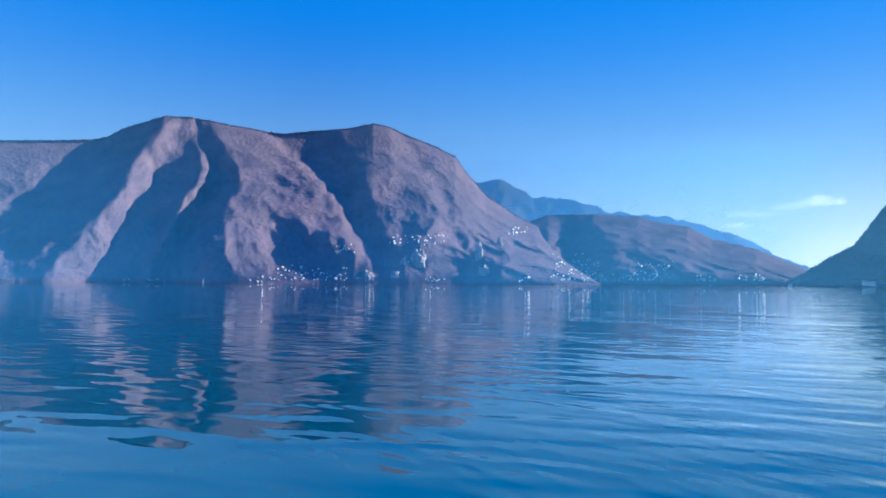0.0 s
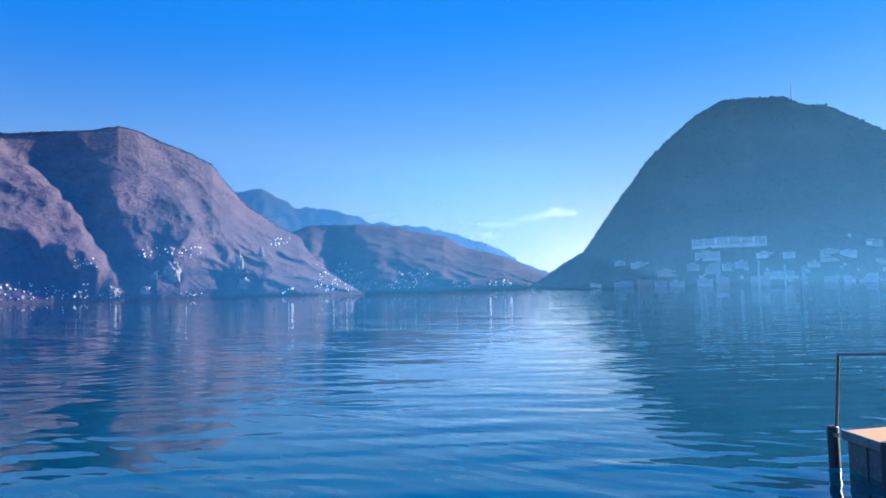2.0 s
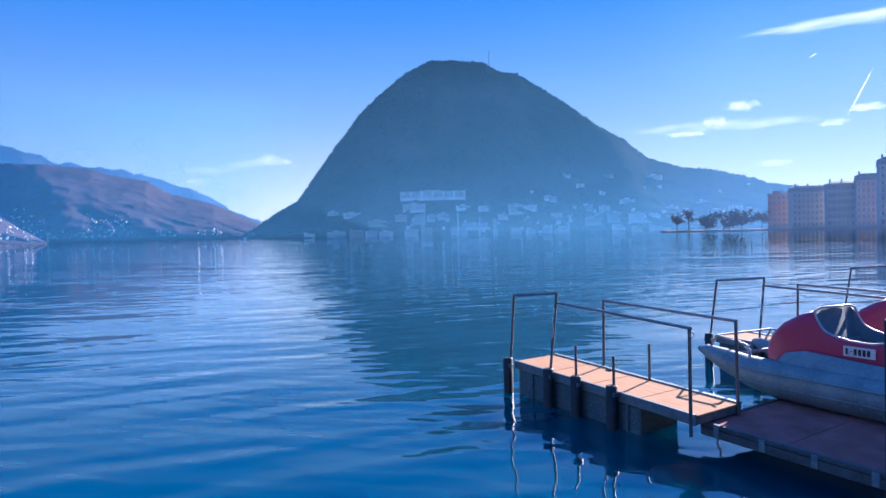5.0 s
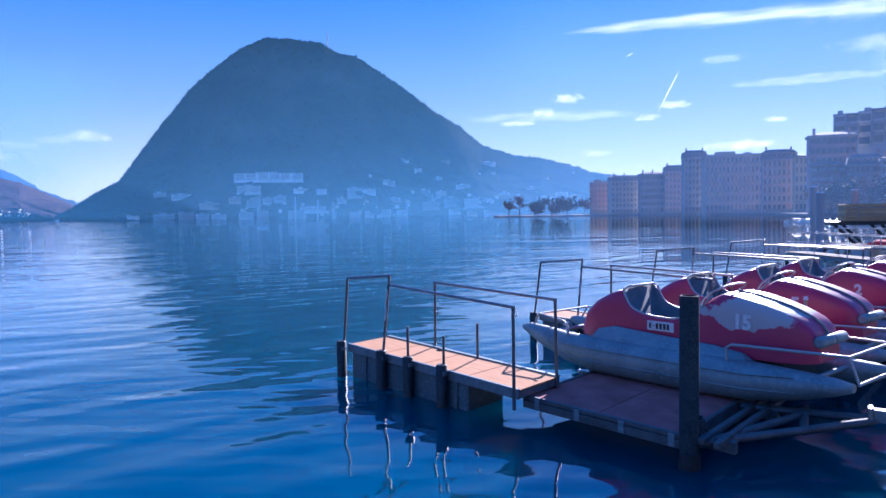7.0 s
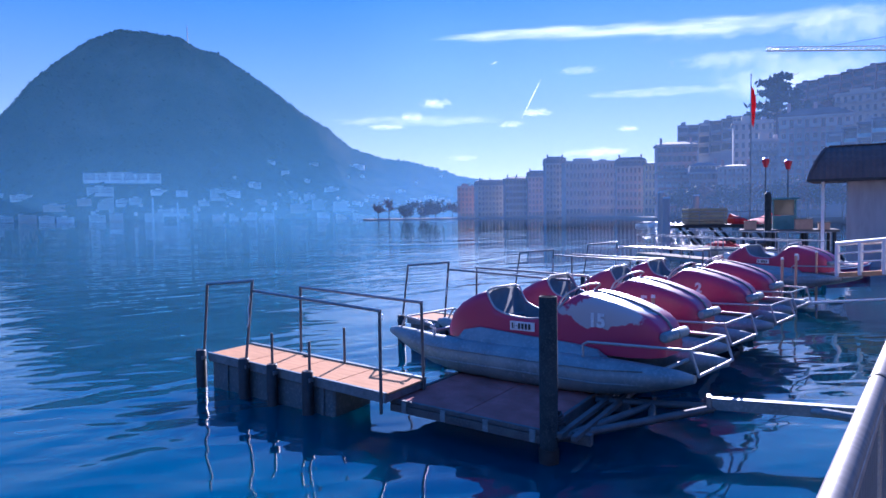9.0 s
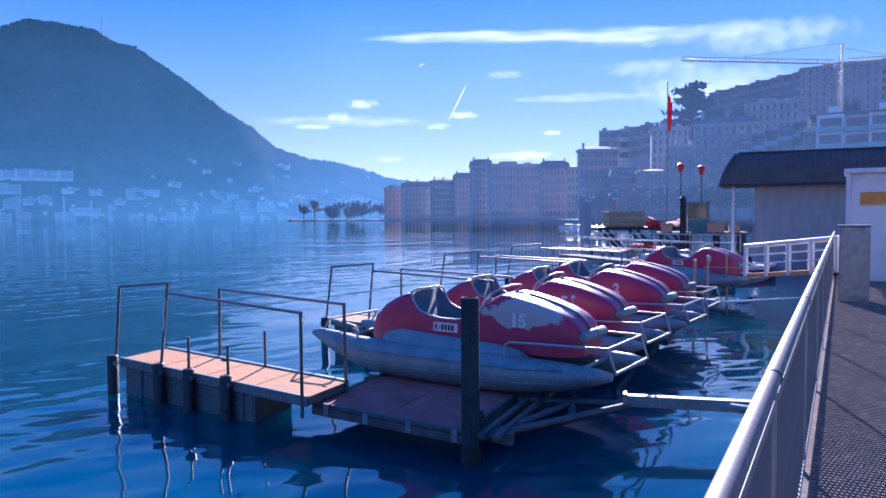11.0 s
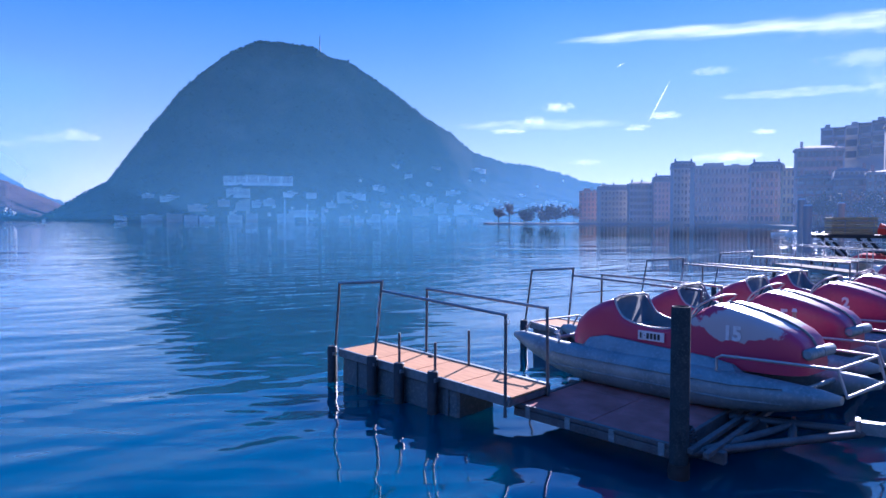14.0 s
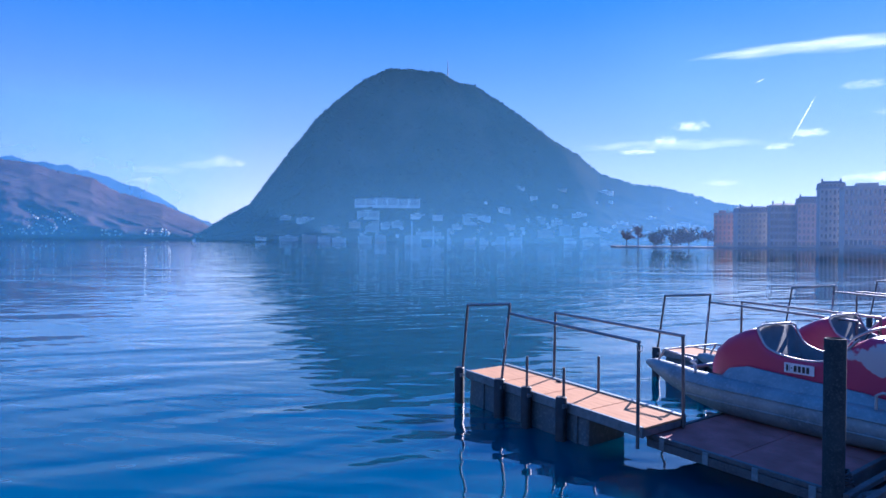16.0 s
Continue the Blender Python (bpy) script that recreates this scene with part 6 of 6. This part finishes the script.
# ---------- far jetties with rails, and the landing stage ----------
def rail_jetty(a0, r0, a1, r1, label, deck_z=0.7, tall=0.98):
    """Plank jetty on posts with pale tube rails on both sides."""
    p, q = polar(a0, r0), polar(a1, r1)
    ln = (q - p).length
    e = empty("rail_jetty", Matrix.Translation((p.x, p.y, deck_z)) @ pose(0, 0, 0, 0, 0, math.degrees(math.atan2(q.y - p.y, q.x - p.x))))
    part("deck", box(0, ln, -0.55, 0.55, -0.06, 0.0, 0.01), WOODB, e)
    store = {}
    for sy in (-0.55, 0.55):
        part("side_beam", box(0, ln, sy - 0.04, sy + 0.04, -0.2, -0.06, 0.01), STEEL, e)
        part("rail", tube([(0, sy, tall), (ln, sy, tall)], 0.024, 6), PALE_RAIL, e)
        part("rail", tube([(0, sy, tall * 0.55), (ln, sy, tall * 0.55)], 0.016, 6), PALE_RAIL, e)
        n_p = max(2, int(ln / 2.1))
        for i in range(n_p + 1):
            x = i * ln / n_p
            repeat(store, "post", lambda: part("post", tube([(0, 0, -0.05), (0, 0, tall)], 0.026, 6), PALE_RAIL, e), Matrix.Translation((x, sy, 0)))
            if i % 2 == 0:
                repeat(store, "pile", lambda: part("pile", tube([(0, 0, -3), (0, 0, -0.06)], 0.09, 8), BLACK, e), Matrix.Translation((x, sy * 0.9, 0)))
    tagged(e, label, "jetty", "jetties of the boat hire")


PALE_RAIL = mat("pale_painted_tube", (0.46, 0.41, 0.38), 0.6, vary=(0.36, 0.32, 0.3), scale=3)
rail_jetty(29.3, 41, 35.6, 34, "long plank jetty with pale tube rails")
rail_jetty(31.5, 50, 41.5, 44, "far plank jetty with pale tube rails")
rail_jetty(35.2, 35, 40.8, 31, "short jetty with pale rails behind the boats")

ls = empty("landing_stage", Matrix.Translation(polar(38.6, 56, 0)) @ pose(0, 0, 0, 0, 0, -36))
part("deck", box(-2.6, 3.6, -1.6, 2.2, 1.42, 1.6, 0.02), WOODB, ls)
for x in (-2.3, -0.3, 1.6, 3.3):
    for y in (-1.4, 2.0):
        part("pile", tube([(x, y, -2), (x, y, 1.42)], 0.13, 8), BLACK, ls)
tagged(ls, "timber landing stage standing on dark piles", "landing stage")
bo = empty("ticket_booth", Matrix.Translation(polar(38.9, 57, 1.6)) @ pose(0, 0, 0, 0, 0, -36))
for x in (-0.75, 0.7):
    for y in (-0.6, 0.6):
        part("post", box(x, x + 0.07, y, y + 0.07, 0, 2.1, 0.005), BOOTH, bo)
part("roof", box(-0.95, 0.95, -0.85, 0.95, 2.1, 2.22, 0.02), BOOTH, bo)
part("counter", box(-0.75, 0.77, -0.58, 0.6, 0, 0.95, 0.01), BOOTH, bo)
part("pane", box(-0.66, 0.68, 0.56, 0.6, 0.97, 2.08), PANE, bo)
tagged(bo, "small green-blue glazed booth on the landing stage", "booth")
for k, (dx, w, h) in enumerate(((-1.9, 0.8, 0.55), (1.45, 1.1, 0.7), (2.7, 0.7, 0.45))):
    c = empty("crate", ls.matrix_world @ pose(dx, -1.0, 1.6))
    part("body", box(-w / 2, w / 2, -0.35, 0.35, 0, h, 0.02), SUNLIT_POST_CRATE, c)
    part("lid", box(-w / 2 - 0.03, w / 2 + 0.03, -0.38, 0.38, h, h + 0.05, 0.01), WOODB, c)
    tagged(c, "orange-brown wooden crate on the landing stage", "crate", "crates on the landing stage")
dp = empty("dark_pile", Matrix.Translation(polar(37.85, 50, 0)))
part("shaft", tube([(0, 0, -2), (0, 0, 3.95)], 0.2, 14), PILE_M, dp)
part("cap", tube([(0, 0, 3.95), (0, 0, 4.08)], [0.22, 0.1], 14), BLACK, dp)
tagged(dp, "thick dark green dolphin pile at the landing stage", "pile")


# ---------- small craft by the far jetties ----------
def craft(az, r, heading, length, hull_m, cover_m, label):
    e = empty("moored_boat", Matrix.Translation(polar(az, r, 0.0)) @ pose(0, 0, 0, 0, 0, heading))
    w = length * 0.17
    st = ((-0.5, 0.85, 0.0), (-0.2, 1.0, 0.0), (0.15, 0.95, 0.03), (0.38, 0.55, 0.1), (0.5, 0.04, 0.18))
    part("hull", loft([[(x * length, -w * k, 0.55 + z), (x * length, -w * k * 0.6, -0.1), (x * length, w * k * 0.6, -0.1), (x * length, w * k, 0.55 + z)] for x, k, z in st]), hull_m, e)
    part("cover", loft([[(x * length, -w * k * 0.8, 0.56), (x * length, 0, 0.56 + h), (x * length, w * k * 0.8, 0.56)] for x, k, h in ((-0.45, 0.8, 0.15), (-0.2, 0.9, 0.45), (0.1, 0.9, 0.4), (0.3, 0.6, 0.1))]), cover_m, e)
    part("windscreen", loft([[(0.1 * length, y, 0.8), (0.04 * length, y, 1.15), (0.05 * length, y, 1.15)] for y in (-w * 0.6, 0, w * 0.6)]), PANE, e)
    part("rub_rail", tube([(x * length, -w * k - 0.01, 0.53 + z) for x, k, z in st], 0.03, 6), WHITE, e)
    tagged(e, label, "boat", "small boats moored in the bay")


for az, r, hd, ln, hm, cm in ((38.3, 36, 10, 4.2, RED, WHITE), (40.2, 38, 20, 4.5, WHITE, FLAGRED), (41.8, 33, 0, 4.0, RED, WHITE), (37.0, 45, 30, 5.0, WHITE, GREY_IN), (35.0, 50, 15, 4.6, WHITE, FLAGRED)):
    craft(az, r, hd, ln, hm, cm, "small red and white motor boat moored at a jetty")
for i in range(9):
    craft(29.6 + i * 0.55 + 0.2 * (i % 2), 168 - 4 * i, 20 * i, 6.5, WHITE, WHITE if i % 2 else GREY_IN, "white motor boat moored along the waterfront")

# chapel and cypresses on the point below the peak
copy_thing(KINDS[0], Matrix.Translation(polar(-25.05, 1990, 1.5)) @ pose(0, 0, 0, 0, 0, 10))
tree("cypress", -24.85, 1995, 1, 20, 9, "round", LEAF, "dark cypress on the lake point", 91)
tree("cypress", -24.6, 1998, 1, 17, 11, "round", LEAF, "dark cypress on the lake point", 92)


# ---------- woods: uncountable small tree crowns on the slopes ----------
def woods(name, rg, material, count, a0, a1, v0, v1, size, label, seed):
    rr = random.Random(seed)
    verts, faces = [], []
    for _ in range(count):
        az, v = rr.uniform(a0, a1), v0 + (v1 - v0) * rr.random()
        p = rg.place(az, v)
        w, h = size * rr.uniform(0.8, 1.6), size * rr.uniform(0.35, 0.9) * (1.0 if v0 > 0.9 else 0.28)
        k = len(verts)
        for c in range(5):
            t = c * math.tau / 5 + rr.random()
            verts.append(p + Vector((math.cos(t) * w * rr.uniform(0.6, 1.1), math.sin(t) * w * rr.uniform(0.6, 1.1), h * rr.uniform(0.2, 0.55))))
        verts += [p + Vector((rr.gauss(0, w * 0.2), rr.gauss(0, w * 0.2), h)), p + Vector((0, 0, -2))]
        for c in range(5):
            faces += [(k + c, k + (c + 1) % 5, k + 5), (k + (c + 1) % 5, k + c, k + 6)]
    me = bpy.data.meshes.new(name)
    me.from_pydata(verts, [], faces)
    me.materials.append(material)
    tagged(new(name, me), label, "woods", kind="stuff")


woods("wooded_slope", LEFT, FOREST, 30000, -96, -42, 0.02, 1.0, 2.6, "bare brown winter woods on the steep slope", 1)
woods("wooded_ridge", MID, FOREST_MID, 7000, -50, -23, 0.02, 1.0, 3.2, "bare brown winter woods on the long ridge", 2)
woods("wooded_peak", PEAK, FOREST_DARK, 14000, -25.2, 1.5, 0.01, 1.0, 2.8, "dark winter woods on the steep peak", 3)
woods("wooded_crest", PEAK, FOREST_DARK, 1200, -25.2, 16, 0.985, 1.0, 4, "trees standing along the crest", 4)
woods("wooded_crest", LEFT, FOREST, 1200, -92, -43, 0.985, 1.0, 6, "trees standing along the crest", 5)
